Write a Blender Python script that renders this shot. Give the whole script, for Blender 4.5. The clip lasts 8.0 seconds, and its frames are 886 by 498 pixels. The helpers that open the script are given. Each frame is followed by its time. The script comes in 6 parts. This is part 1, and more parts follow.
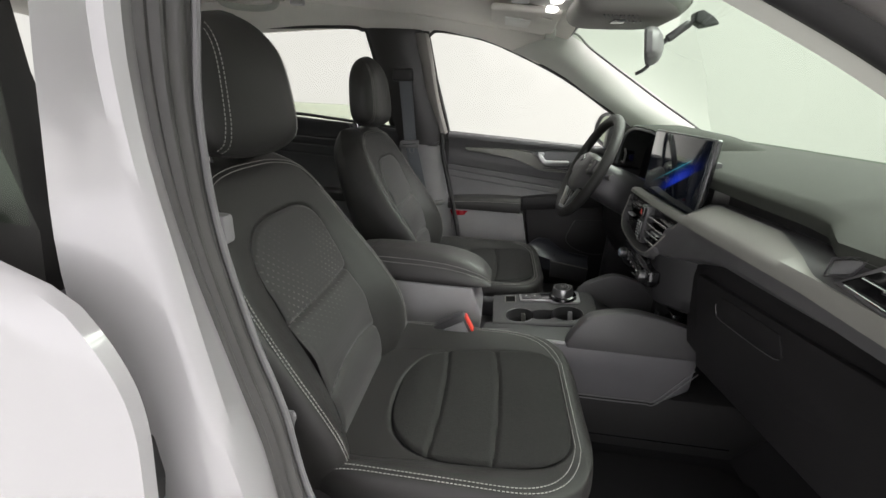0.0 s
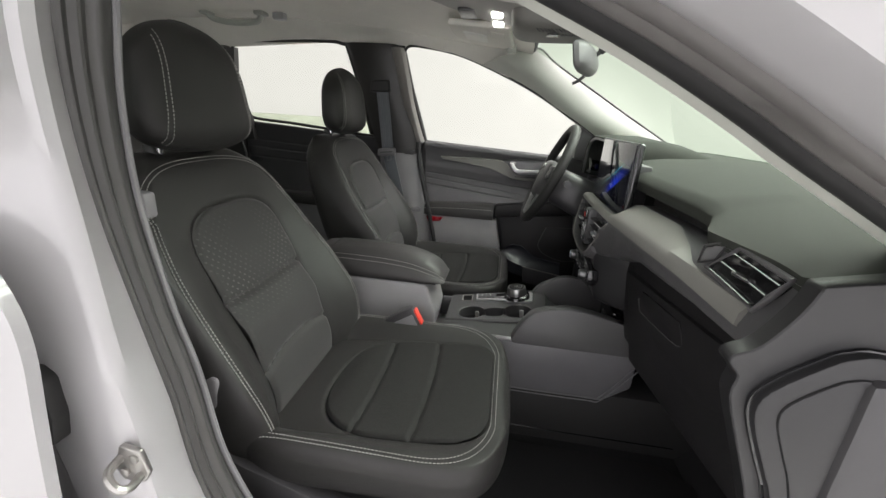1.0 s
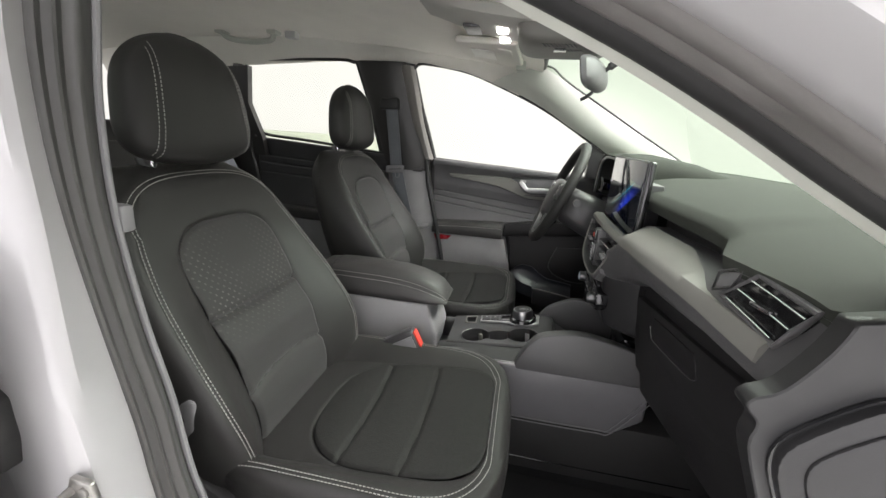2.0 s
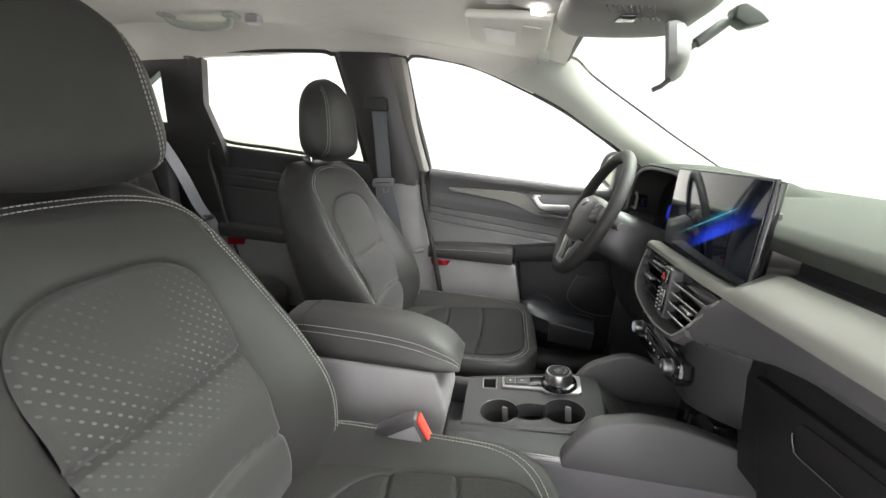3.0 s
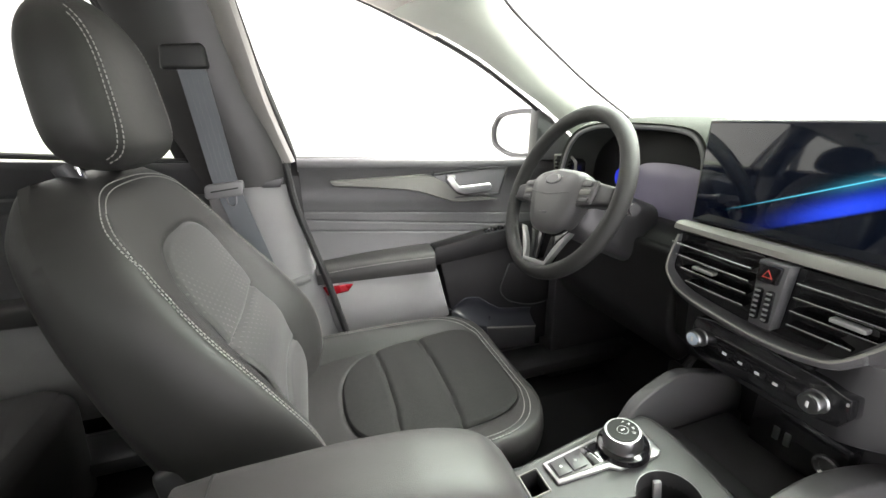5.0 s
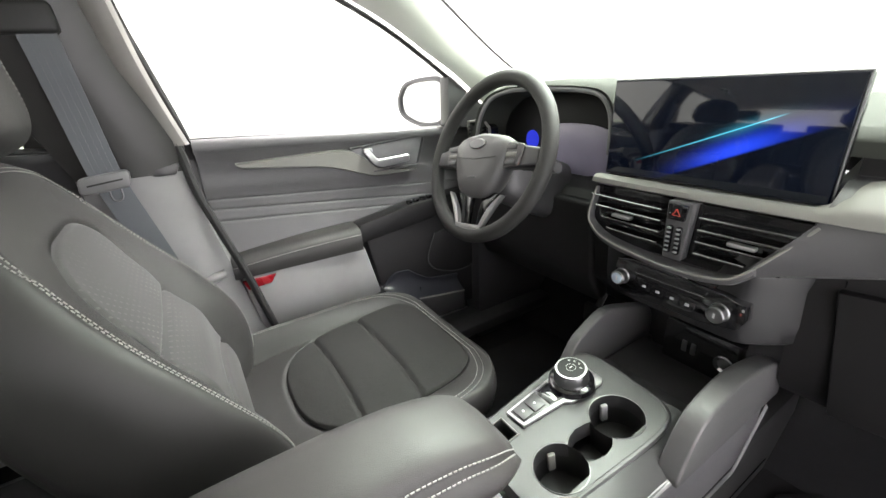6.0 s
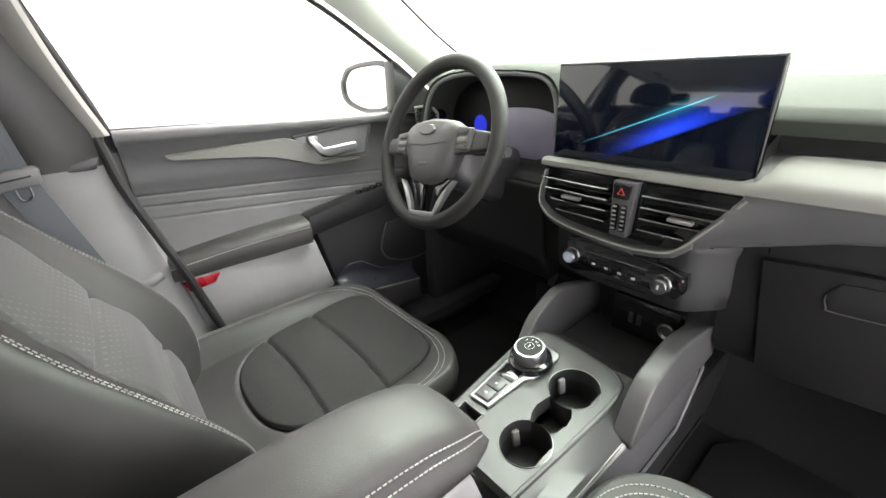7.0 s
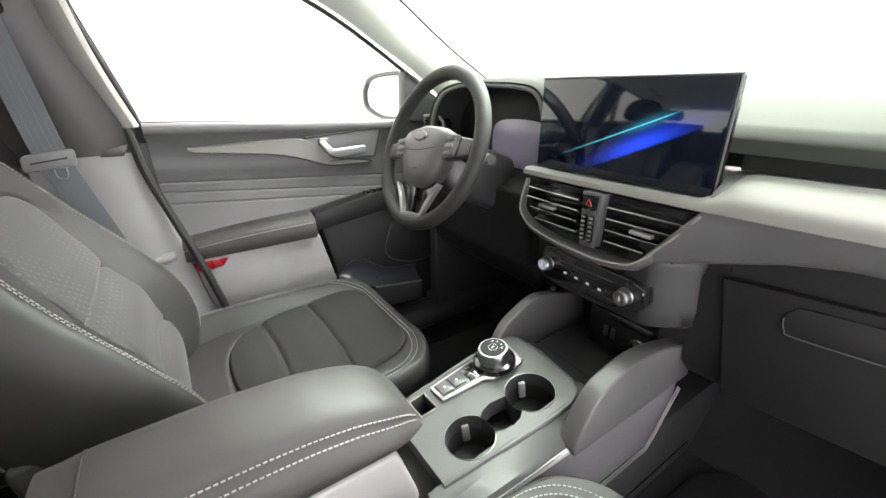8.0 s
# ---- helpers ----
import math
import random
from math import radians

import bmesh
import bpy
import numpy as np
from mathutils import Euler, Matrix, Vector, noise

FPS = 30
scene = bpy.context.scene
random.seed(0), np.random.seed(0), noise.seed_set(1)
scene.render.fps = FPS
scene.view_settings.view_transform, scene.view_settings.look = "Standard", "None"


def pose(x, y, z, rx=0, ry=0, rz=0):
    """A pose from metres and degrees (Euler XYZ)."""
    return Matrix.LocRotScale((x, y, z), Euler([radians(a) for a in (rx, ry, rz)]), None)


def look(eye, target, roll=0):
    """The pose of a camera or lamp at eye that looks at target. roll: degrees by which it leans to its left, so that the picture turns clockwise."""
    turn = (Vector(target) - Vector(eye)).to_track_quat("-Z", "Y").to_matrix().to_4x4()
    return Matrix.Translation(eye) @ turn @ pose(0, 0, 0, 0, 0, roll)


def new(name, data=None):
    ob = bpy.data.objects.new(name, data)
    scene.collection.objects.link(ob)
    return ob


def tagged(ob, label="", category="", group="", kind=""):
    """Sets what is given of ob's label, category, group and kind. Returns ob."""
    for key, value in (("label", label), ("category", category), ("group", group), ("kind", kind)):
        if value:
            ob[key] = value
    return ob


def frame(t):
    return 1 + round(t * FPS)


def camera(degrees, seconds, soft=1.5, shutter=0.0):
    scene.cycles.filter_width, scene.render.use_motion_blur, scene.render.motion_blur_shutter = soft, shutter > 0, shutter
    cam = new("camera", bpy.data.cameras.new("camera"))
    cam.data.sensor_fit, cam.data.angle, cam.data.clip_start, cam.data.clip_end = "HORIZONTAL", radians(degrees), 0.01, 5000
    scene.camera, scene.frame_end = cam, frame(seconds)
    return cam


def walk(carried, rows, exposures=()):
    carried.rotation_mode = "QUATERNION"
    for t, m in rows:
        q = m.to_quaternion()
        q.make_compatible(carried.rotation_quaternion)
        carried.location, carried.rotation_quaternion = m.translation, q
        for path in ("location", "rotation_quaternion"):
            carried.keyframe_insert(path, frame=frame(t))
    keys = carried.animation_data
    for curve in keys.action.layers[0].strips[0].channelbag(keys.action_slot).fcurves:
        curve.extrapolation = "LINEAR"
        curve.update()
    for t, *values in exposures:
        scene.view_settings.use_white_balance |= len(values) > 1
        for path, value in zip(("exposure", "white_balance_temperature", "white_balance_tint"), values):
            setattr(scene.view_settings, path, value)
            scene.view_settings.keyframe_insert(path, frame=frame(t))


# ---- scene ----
import functools

cam = camera(94.7, 8.0)
PATH = [
    (0, (-0.376, -1.057, 1.173), (-0.6, 0.807, 0.485), 2.7),
    (0.5, (-0.278, -1.085, 1.161), (-0.505, 0.791, 0.505), 3.0),
    (1, (-0.221, -1.103, 1.155), (-0.489, 0.78, 0.535), 3.4),
    (1.5, (-0.193, -1.104, 1.149), (-0.517, 0.783, 0.571), 3.7),
    (1.7, (-0.185, -1.097, 1.149), (-0.533, 0.791, 0.587), 3.7),
    (3, (-0.305, -0.772, 1.142), (-0.584, 1.144, 0.64), 3.5),
    (3.5, (-0.369, -0.581, 1.136), (-0.515, 1.35, 0.634), 2.9),
    (4, (-0.443, -0.453, 1.136), (-0.389, 1.476, 0.61), 1.9),
    (4.2, (-0.468, -0.426, 1.137), (-0.325, 1.497, 0.606), 1.1),
    (5.3, (-0.585, -0.328, 1.134), (0.136, 1.418, 0.478), -1.8),
    (5.5, (-0.597, -0.323, 1.133), (0.206, 1.379, 0.458), -2.3),
    (6, (-0.622, -0.311, 1.129), (0.361, 1.263, 0.382), -3.0),
    (6.5, (-0.626, -0.302, 1.128), (0.491, 1.145, 0.319), -3.2),
    (7, (-0.627, -0.301, 1.126), (0.533, 1.111, 0.314), -3.0),
    (7.5, (-0.615, -0.321, 1.127), (0.517, 1.126, 0.336), -2.4),
    (8, (-0.562, -0.403, 1.115), (0.466, 1.138, 0.363), -1.0),
]
EXPOSURES = [(0.0, 0.82), (1.7, 1.00), (3.0, 1.80), (4.0, 2.3), (5.5, 2.42), (6.5, 2.42), (8.0, 2.52)]
walk(cam, [(t, look(eye, target, roll)) for t, eye, target, roll in PATH], EXPOSURES)

# ---- light: a white photo booth whose walls and ceiling glow ----
world = bpy.data.worlds.new("world")
scene.world = world
world.use_nodes = True
world.node_tree.nodes["Background"].inputs[0].default_value = (1.0, 0.98, 0.94, 1)
world.node_tree.nodes["Background"].inputs[1].default_value = 0.05
BOOTH_GLOW = 0.42
CEILING_GLOW = 0.8
# strength of the added, unseen fill panels overhead
PANEL_GLOW = 10.0
SOFTBOX_GLOW = 1.3


# ---- materials ----
def mat_base(name):
    m = bpy.data.materials.new(name)
    m.use_nodes = True
    return m, m.node_tree.nodes, m.node_tree.links, m.node_tree.nodes["Principled BSDF"]


def mat(name, color, rough=0.5, metal=0.0, var=0.15, scale=12.0, grain=900.0, bump=0.15, coat=0.0, spec=0.5, voronoi=False):
    """A surface with two scales of variation: broad tone and fine grain relief."""
    m, n, l, b = mat_base(name)
    tex = n.new("ShaderNodeTexCoord")
    broad = n.new("ShaderNodeTexNoise")
    broad.inputs["Scale"].default_value, broad.inputs["Detail"].default_value = scale, 4
    l.new(tex.outputs["Object"], broad.inputs["Vector"])
    ramp = n.new("ShaderNodeMapRange")
    ramp.inputs["To Min"].default_value, ramp.inputs["To Max"].default_value = 1 - var, 1 + var
    l.new(broad.outputs["Fac"], ramp.inputs["Value"])
    mul = n.new("ShaderNodeVectorMath")
    mul.operation = "SCALE"
    mul.inputs[0].default_value = color
    l.new(ramp.outputs["Result"], mul.inputs["Scale"])
    l.new(mul.outputs["Vector"], b.inputs["Base Color"])
    r2 = n.new("ShaderNodeMapRange")
    r2.inputs["To Min"].default_value, r2.inputs["To Max"].default_value = max(0.02, rough - 0.06), min(1, rough + 0.06)
    l.new(broad.outputs["Fac"], r2.inputs["Value"])
    l.new(r2.outputs["Result"], b.inputs["Roughness"])
    b.inputs["Metallic"].default_value = metal
    b.inputs["Coat Weight"].default_value = coat
    b.inputs["Coat Roughness"].default_value = 0.04
    b.inputs["Specular IOR Level"].default_value = spec
    if bump:
        fine = n.new("ShaderNodeTexVoronoi" if voronoi else "ShaderNodeTexNoise")
        fine.inputs["Scale"].default_value = grain
        l.new(tex.outputs["Object"], fine.inputs["Vector"])
        bp = n.new("ShaderNodeBump")
        bp.inputs["Strength"].default_value, bp.inputs["Distance"].default_value = bump, 0.0006
        l.new(fine.outputs["Distance" if voronoi else "Fac"], bp.inputs["Height"])
        l.new(bp.outputs["Normal"], b.inputs["Normal"])
    return m


def mat_dots(name, color, dot, pitch=0.0118, radius=0.0023, low=0.17, high=0.41):
    """Woven seat cloth with a staggered field of pale perforations that fades out at its ends."""
    m, n, l, b = mat_base(name)
    tex = n.new("ShaderNodeTexCoord")
    sep = n.new("ShaderNodeSeparateXYZ")
    l.new(tex.outputs["Object"], sep.inputs[0])

    def op(kind, a, c=0.0, clamp=False):
        q = n.new("ShaderNodeMath")
        q.operation, q.use_clamp = kind, clamp
        for i, v in enumerate((a, c)):
            if isinstance(v, (int, float)):
                q.inputs[i].default_value = v
            else:
                l.new(v, q.inputs[i])
        return q.outputs[0]

    p = op("DIVIDE", op("ADD", sep.outputs["Y"], sep.outputs["Z"]), pitch * 1.414)
    q = op("DIVIDE", op("SUBTRACT", sep.outputs["Z"], sep.outputs["Y"]), pitch * 1.414)
    fp = op("SUBTRACT", op("FRACT", op("ADD", p, 100.0)), 0.5)
    fq = op("SUBTRACT", op("FRACT", op("ADD", q, 100.0)), 0.5)
    dist = op("SQRT", op("ADD", op("MULTIPLY", op("MULTIPLY", fp, fp), 2.2), op("MULTIPLY", op("MULTIPLY", fq, fq), 0.75)))
    hole = op("LESS_THAN", dist, radius / pitch)
    up = op("MULTIPLY", op("DIVIDE", op("SUBTRACT", sep.outputs["Z"], low), 0.06, True), op("DIVIDE", op("SUBTRACT", high, sep.outputs["Z"]), 0.10, True))
    wear = n.new("ShaderNodeTexNoise")
    wear.inputs["Scale"].default_value, wear.inputs["Detail"].default_value = 13, 1.5
    l.new(tex.outputs["Object"], wear.inputs["Vector"])
    fac = op("MULTIPLY", op("MULTIPLY", hole, up), op("MULTIPLY", op("SUBTRACT", wear.outputs["Fac"], 0.36), 3.2, True))
    mix = n.new("ShaderNodeMix")
    mix.data_type = "RGBA"
    mix.inputs["A"].default_value, mix.inputs["B"].default_value = (*color, 1), (*dot, 1)
    l.new(fac, mix.inputs["Factor"])
    l.new(mix.outputs["Result"], b.inputs["Base Color"])
    b.inputs["Roughness"].default_value = 0.72
    b.inputs["Sheen Weight"].default_value = 0.15
    weave = n.new("ShaderNodeTexWave")
    weave.inputs["Scale"].default_value, weave.inputs["Distortion"].default_value = 260, 1.5
    l.new(tex.outputs["Object"], weave.inputs["Vector"])
    bp = n.new("ShaderNodeBump")
    bp.inputs["Strength"].default_value, bp.inputs["Distance"].default_value = 0.12, 0.0006
    l.new(weave.outputs["Fac"], bp.inputs["Height"])
    l.new(bp.outputs["Normal"], b.inputs["Normal"])
    return m


def mat_glow(name, color, strength, albedo=0.12):
    m, n, l, b = mat_base(name)
    b.inputs["Base Color"].default_value = (*(c * albedo for c in color), 1)
    b.inputs["Roughness"].default_value = 0.8
    b.inputs["Emission Color"].default_value = (*color, 1)
    b.inputs["Emission Strength"].default_value = strength
    return m


def mat_glass(name, tint):
    """Thin window glass: tinted see-through with a Fresnel gloss."""
    m, n, l, b = mat_base(name)
    n.remove(b)
    out = n["Material Output"]
    clear, gloss = n.new("ShaderNodeBsdfTransparent"), n.new("ShaderNodeBsdfGlossy")
    clear.inputs[0].default_value = (*tint, 1)
    gloss.inputs["Roughness"].default_value = 0.01
    face, mix = n.new("ShaderNodeLayerWeight"), n.new("ShaderNodeMixShader")
    power, bend = n.new("ShaderNodeMath"), n.new("ShaderNodeMath")
    face.inputs["Blend"].default_value = 0.5
    power.operation, power.inputs[1].default_value = "POWER", 4.0
    bend.operation, bend.inputs[1].default_value, bend.inputs[2].default_value = "MULTIPLY_ADD", 0.5, 0.035
    l.new(face.outputs["Facing"], power.inputs[0])
    l.new(power.outputs[0], bend.inputs[0])
    l.new(bend.outputs[0], mix.inputs[0])
    l.new(clear.outputs[0], mix.inputs[1])
    l.new(gloss.outputs[0], mix.inputs[2])
    l.new(mix.outputs[0], out.inputs["Surface"])
    return m


LEATHER = mat("black_leatherette", (0.039, 0.0375, 0.0365), 0.50, grain=1100, bump=0.3, spec=0.5, voronoi=True)
SEATCOVER = mat("charcoal_seat_cover", (0.0235, 0.023, 0.022), 0.47, var=0.25, scale=14, grain=1900, bump=0.4, spec=0.34)
CLOTH = mat("dark_woven_seat_cloth", (0.019, 0.0186, 0.018), 0.75, var=0.4, scale=180, grain=480, bump=1.0, spec=0.2, voronoi=True)
CLOTH_DOTS = mat_dots("perforated_seat_cloth", (0.0185, 0.0180, 0.0172), (0.095, 0.092, 0.086))
THREAD = mat("grey_thread", (0.30, 0.295, 0.28), 0.7, bump=0)
SOFT = mat("dark_soft_touch_plastic", (0.105, 0.102, 0.105), 0.38, grain=1400, bump=0.3, voronoi=True)
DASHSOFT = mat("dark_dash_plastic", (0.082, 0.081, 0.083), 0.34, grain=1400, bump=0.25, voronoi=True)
# dark plastic taken near black: the shade under the dash is in it
DASHLOW = mat("shade_dark_lower_dash_plastic", (0.0145, 0.014, 0.0148), 0.5, grain=1200, bump=0.25, spec=0.3)
DASHPAD = mat("dark_dash_pad", (0.043, 0.0465, 0.040), 0.85, grain=1300, bump=0.4, spec=0.15, voronoi=True)
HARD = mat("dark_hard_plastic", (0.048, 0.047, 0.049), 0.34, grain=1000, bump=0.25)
BLACKTRIM = mat("black_pillar_trim", (0.031, 0.030, 0.029), 0.38, grain=1000, bump=0.25)
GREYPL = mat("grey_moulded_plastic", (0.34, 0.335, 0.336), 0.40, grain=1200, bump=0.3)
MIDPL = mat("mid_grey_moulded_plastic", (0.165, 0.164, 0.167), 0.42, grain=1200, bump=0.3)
GLOSSY = mat("gloss_black_plastic", (0.008, 0.008, 0.009), 0.12, bump=0, coat=0.5)
SATIN = mat("satin_silver_trim", (0.190, 0.186, 0.172), 0.50, metal=0.0, var=0.08, bump=0.08, spec=0.35)
BRIGHT = mat("satin_bright_metal", (0.46, 0.46, 0.46), 0.33, metal=0.8, var=0.05, bump=0)
SPOKEMETAL = mat("satin_spoke_metal", (0.42, 0.42, 0.41), 0.36, metal=0.6, var=0.05, bump=0)
DIALFACE = mat("matt_black_dial_face", (0.010, 0.010, 0.010), 0.5, bump=0, spec=0.25)
DIALMETAL = mat("brushed_dial_metal", (0.36, 0.36, 0.36), 0.30, metal=1.0, var=0.05, bump=0)
DARKCHROME = mat("dark_chrome", (0.20, 0.20, 0.205), 0.36, metal=1.0, var=0.03, bump=0)
LAVENDER = mat("lavender_display_cover", (0.34, 0.31, 0.42), 0.25, var=0.1, bump=0, coat=0.4)
CHROME = mat("bright_chrome", (0.52, 0.52, 0.53), 0.2, metal=1.0, var=0.03, bump=0)


def mat_paint(name, color):
    m, n, l, b = mat_base(name)
    b.inputs["Base Color"].default_value, b.inputs["Roughness"].default_value = (*color, 1), 0.35
    b.inputs["Coat Weight"].default_value, b.inputs["Coat Roughness"].default_value = 1.0, 0.04
    tex, peel, bp = n.new("ShaderNodeTexCoord"), n.new("ShaderNodeTexNoise"), n.new("ShaderNodeBump")
    peel.inputs["Scale"].default_value = 220
    bp.inputs["Strength"].default_value, bp.inputs["Distance"].default_value = 0.02, 0.0004
    l.new(tex.outputs["Object"], peel.inputs["Vector"])
    l.new(peel.outputs["Fac"], bp.inputs["Height"])
    l.new(bp.outputs["Normal"], b.inputs["Coat Normal"])
    return m


PAINT = mat_paint("white_car_paint", (0.385, 0.381, 0.386))
SEALRUBBER = mat("grey_black_seal_rubber", (0.060, 0.059, 0.057), 0.5, grain=400, bump=0.2)
WINGPL = mat("dark_grey_padded_plastic", (0.085, 0.084, 0.085), 0.4, grain=1000, bump=0.3)
CONSOLEPL = mat("dark_console_plastic", (0.042, 0.042, 0.0425), 0.38, grain=800, bump=0.4, spec=0.45)
ENDPL = mat("dark_dash_end_plastic", (0.017, 0.017, 0.018), 0.42, grain=1200, bump=0.3)
WHEELHIDE = mat("black_wheel_leather", (0.022, 0.022, 0.021), 0.60, grain=1100, bump=0.3, spec=0.4, voronoi=True)
FOOTPL = mat("dark_lower_console_felt", (0.030, 0.030, 0.030), 0.6, var=0.2, grain=700, bump=0.5, spec=0.3)
COVERPL = mat("grey_cover_plastic", (0.36, 0.355, 0.33), 0.6, var=0.05, grain=1200, bump=0.2)
FRAMEGREY = mat("warm_grey_frame_trim", (0.17, 0.162, 0.15), 0.42, grain=900, bump=0.2)
# on the front pillar this grey is white paint with its shade coloured in
STRIPGREY = mat("warm_grey_strip", (0.13, 0.124, 0.12), 0.42, var=0.25, grain=300, bump=0.2)
RUBBER = mat("black_rubber", (0.018, 0.018, 0.018), 0.55, grain=400, bump=0.2)
PALEBLUE = mat("pale_blue_knob_face", (0.42, 0.50, 0.58), 0.3, bump=0)
HUBPL = mat("dark_grey_hub_leather", (0.092, 0.090, 0.090), 0.45, grain=1200, bump=0.3)
DOORPL = mat("grey_door_plastic", (0.27, 0.265, 0.268), 0.40, grain=1200, bump=0.3)
REARSKIN = mat("black_rear_door_skin", (0.055, 0.054, 0.056), 0.42, grain=1400, bump=0.3, voronoi=True)
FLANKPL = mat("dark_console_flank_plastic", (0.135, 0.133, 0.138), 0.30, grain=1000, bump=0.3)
# black plastic with a bluish reflection tinted into its base colour
POCKETPL = mat("blue_sheen_pocket_plastic", (0.030, 0.031, 0.038), 0.30, grain=900, bump=0.2)
COVERDARK = mat("taupe_camera_cover_plastic", (0.15, 0.146, 0.135), 0.55, var=0.08, grain=1200, bump=0.25)
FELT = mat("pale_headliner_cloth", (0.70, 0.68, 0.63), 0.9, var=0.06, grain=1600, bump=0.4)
PILLAR = mat("pale_grey_pillar_trim", (0.40, 0.41, 0.37), 0.6, var=0.05, grain=1200, bump=0.2)
CARPET = mat("black_carpet", (0.011, 0.011, 0.0125), 0.95, var=0.4, scale=60, grain=700, bump=1.0)
WEB = mat("grey_belt_webbing", (0.125, 0.134, 0.145), 0.5, grain=900, bump=0.4)
RED = mat("red_reflector", (0.26, 0.006, 0.014), 0.25, var=0.1, bump=0)
REDBTN = mat("red_release_button", (0.75, 0.07, 0.05), 0.35, bump=0)


def mat_screen(name):
    """Dark glass that shows a thin cyan streak over a soft blue band."""
    m, n, l, b = mat_base(name)
    b.inputs["Base Color"].default_value, b.inputs["Roughness"].default_value = (0.004, 0.006, 0.010, 1), 0.07
    b.inputs["Coat Weight"].default_value = 0.4
    tex, sep = n.new("ShaderNodeTexCoord"), n.new("ShaderNodeSeparateXYZ")
    l.new(tex.outputs["Object"], sep.inputs[0])
    y, z = sep.outputs["Y"], sep.outputs["Z"]

    def op(kind, *args, clamp=False):
        q = n.new("ShaderNodeMath")
        q.operation, q.use_clamp = kind, clamp
        for i, v in enumerate(args):
            if isinstance(v, (int, float)):
                q.inputs[i].default_value = v
            else:
                l.new(v, q.inputs[i])
        return q.outputs[0]

    def hump(v, width):
        u = op("DIVIDE", v, width)
        return op("POWER", 2.718, op("MULTIPLY", op("MULTIPLY", u, u), -1.0))

    run = op("MULTIPLY_ADD", y, -0.41, -0.0085)
    curve = op("ADD", run, op("MULTIPLY", op("MULTIPLY", y, y), 0.06))
    off = op("SUBTRACT", z, curve)
    ends = op("MULTIPLY", op("DIVIDE", op("SUBTRACT", 0.110, y), 0.10, clamp=True), op("DIVIDE", op("ADD", y, 0.098), 0.02, clamp=True))
    thin = op("MULTIPLY", hump(off, 0.0008), ends)
    halo = op("MULTIPLY", op("MULTIPLY", hump(off, 0.008), hump(op("ADD", y, 0.05), 0.035)), 0.16)
    below = op("SUBTRACT", z, op("MULTIPLY_ADD", y, -0.45, -0.040))
    sharp = op("MULTIPLY", op("DIVIDE", op("ADD", below, 0.010), 0.004, clamp=True), hump(below, 0.016))
    band = op("MULTIPLY", sharp, hump(op("ADD", y, 0.045), 0.055))
    total = n.new("ShaderNodeMix")
    total.data_type, total.blend_type = "RGBA", "ADD"
    total.inputs["Factor"].default_value = 1.0

    def tinted(fac, color):
        q = n.new("ShaderNodeVectorMath")
        q.operation = "SCALE"
        q.inputs[0].default_value = color
        l.new(fac, q.inputs["Scale"])
        return q.outputs[0]

    l.new(tinted(op("ADD", thin, halo), (0.04, 0.24, 0.32)), total.inputs["A"])
    l.new(tinted(op("ADD", band, 0.002), (0.006, 0.022, 0.30)), total.inputs["B"])
    l.new(total.outputs["Result"], b.inputs["Emission Color"])
    b.inputs["Emission Strength"].default_value = 0.7
    return m


SCREEN = mat_screen("screen_glass_with_light_streak")
MIRROR = mat("mirror_glass", (0.85, 0.87, 0.86), 0.02, metal=1.0, var=0.0, bump=0)
STEEL = mat("zinc_steel", (0.40, 0.39, 0.37), 0.35, metal=0.9, bump=0.1)
GREYMARK = mat("pale_print", (0.6, 0.6, 0.6), 0.5, bump=0)
FLOORM = mat("booth_floor_paint", (0.70, 0.70, 0.68), 0.6, var=0.08, scale=1.5, grain=150, bump=0.1)
GLOW_WALL = mat_glow("glowing_booth_wall", (0.94, 0.92, 0.87), BOOTH_GLOW)
GLOW_CEIL = mat_glow("glowing_booth_ceiling", (0.97, 0.94, 0.94), CEILING_GLOW)
GLOW_SOUTH = mat_glow("softbox_wall", (0.98, 0.95, 0.98), SOFTBOX_GLOW)
GLOW_PANEL = mat_glow("added_fill_panel_glow", (1.0, 0.97, 0.97), PANEL_GLOW)
GLASS = mat_glass("green_tinted_glass", (0.74, 0.85, 0.74))
GLASS_SIDE = mat_glass("clear_side_glass", (0.93, 0.94, 0.92))
DEEPBLUE = mat_glow("deep_blue_display_light", (0.012, 0.02, 0.35), 0.35)


# ---- mesh helpers ----
def finish(bm, name, material, sharp=38):
    me = bpy.data.meshes.new(name)
    bmesh.ops.recalc_face_normals(bm, faces=bm.faces)
    bm.to_mesh(me)
    bm.free()
    me.materials.append(material)
    me.polygons.foreach_set("use_smooth", [True] * len(me.polygons))
    me.set_sharp_from_angle(angle=radians(sharp))
    return me


def part(name, bm, material, parent=None, label="", m=None, sharp=38):
    ob = new(name, finish(bm, name, material, sharp))
    if parent is not None:
        ob.parent = parent
    if m is not None:
        ob.matrix_basis = m
    if label:
        tagged(ob, label)
    return ob


def thing(name, label, category, group="", kind="", m=None):
    ob = new(name)
    ob.empty_display_size = 0.05
    if m is not None:
        ob.matrix_basis = m
    return tagged(ob, label, category, group, kind)


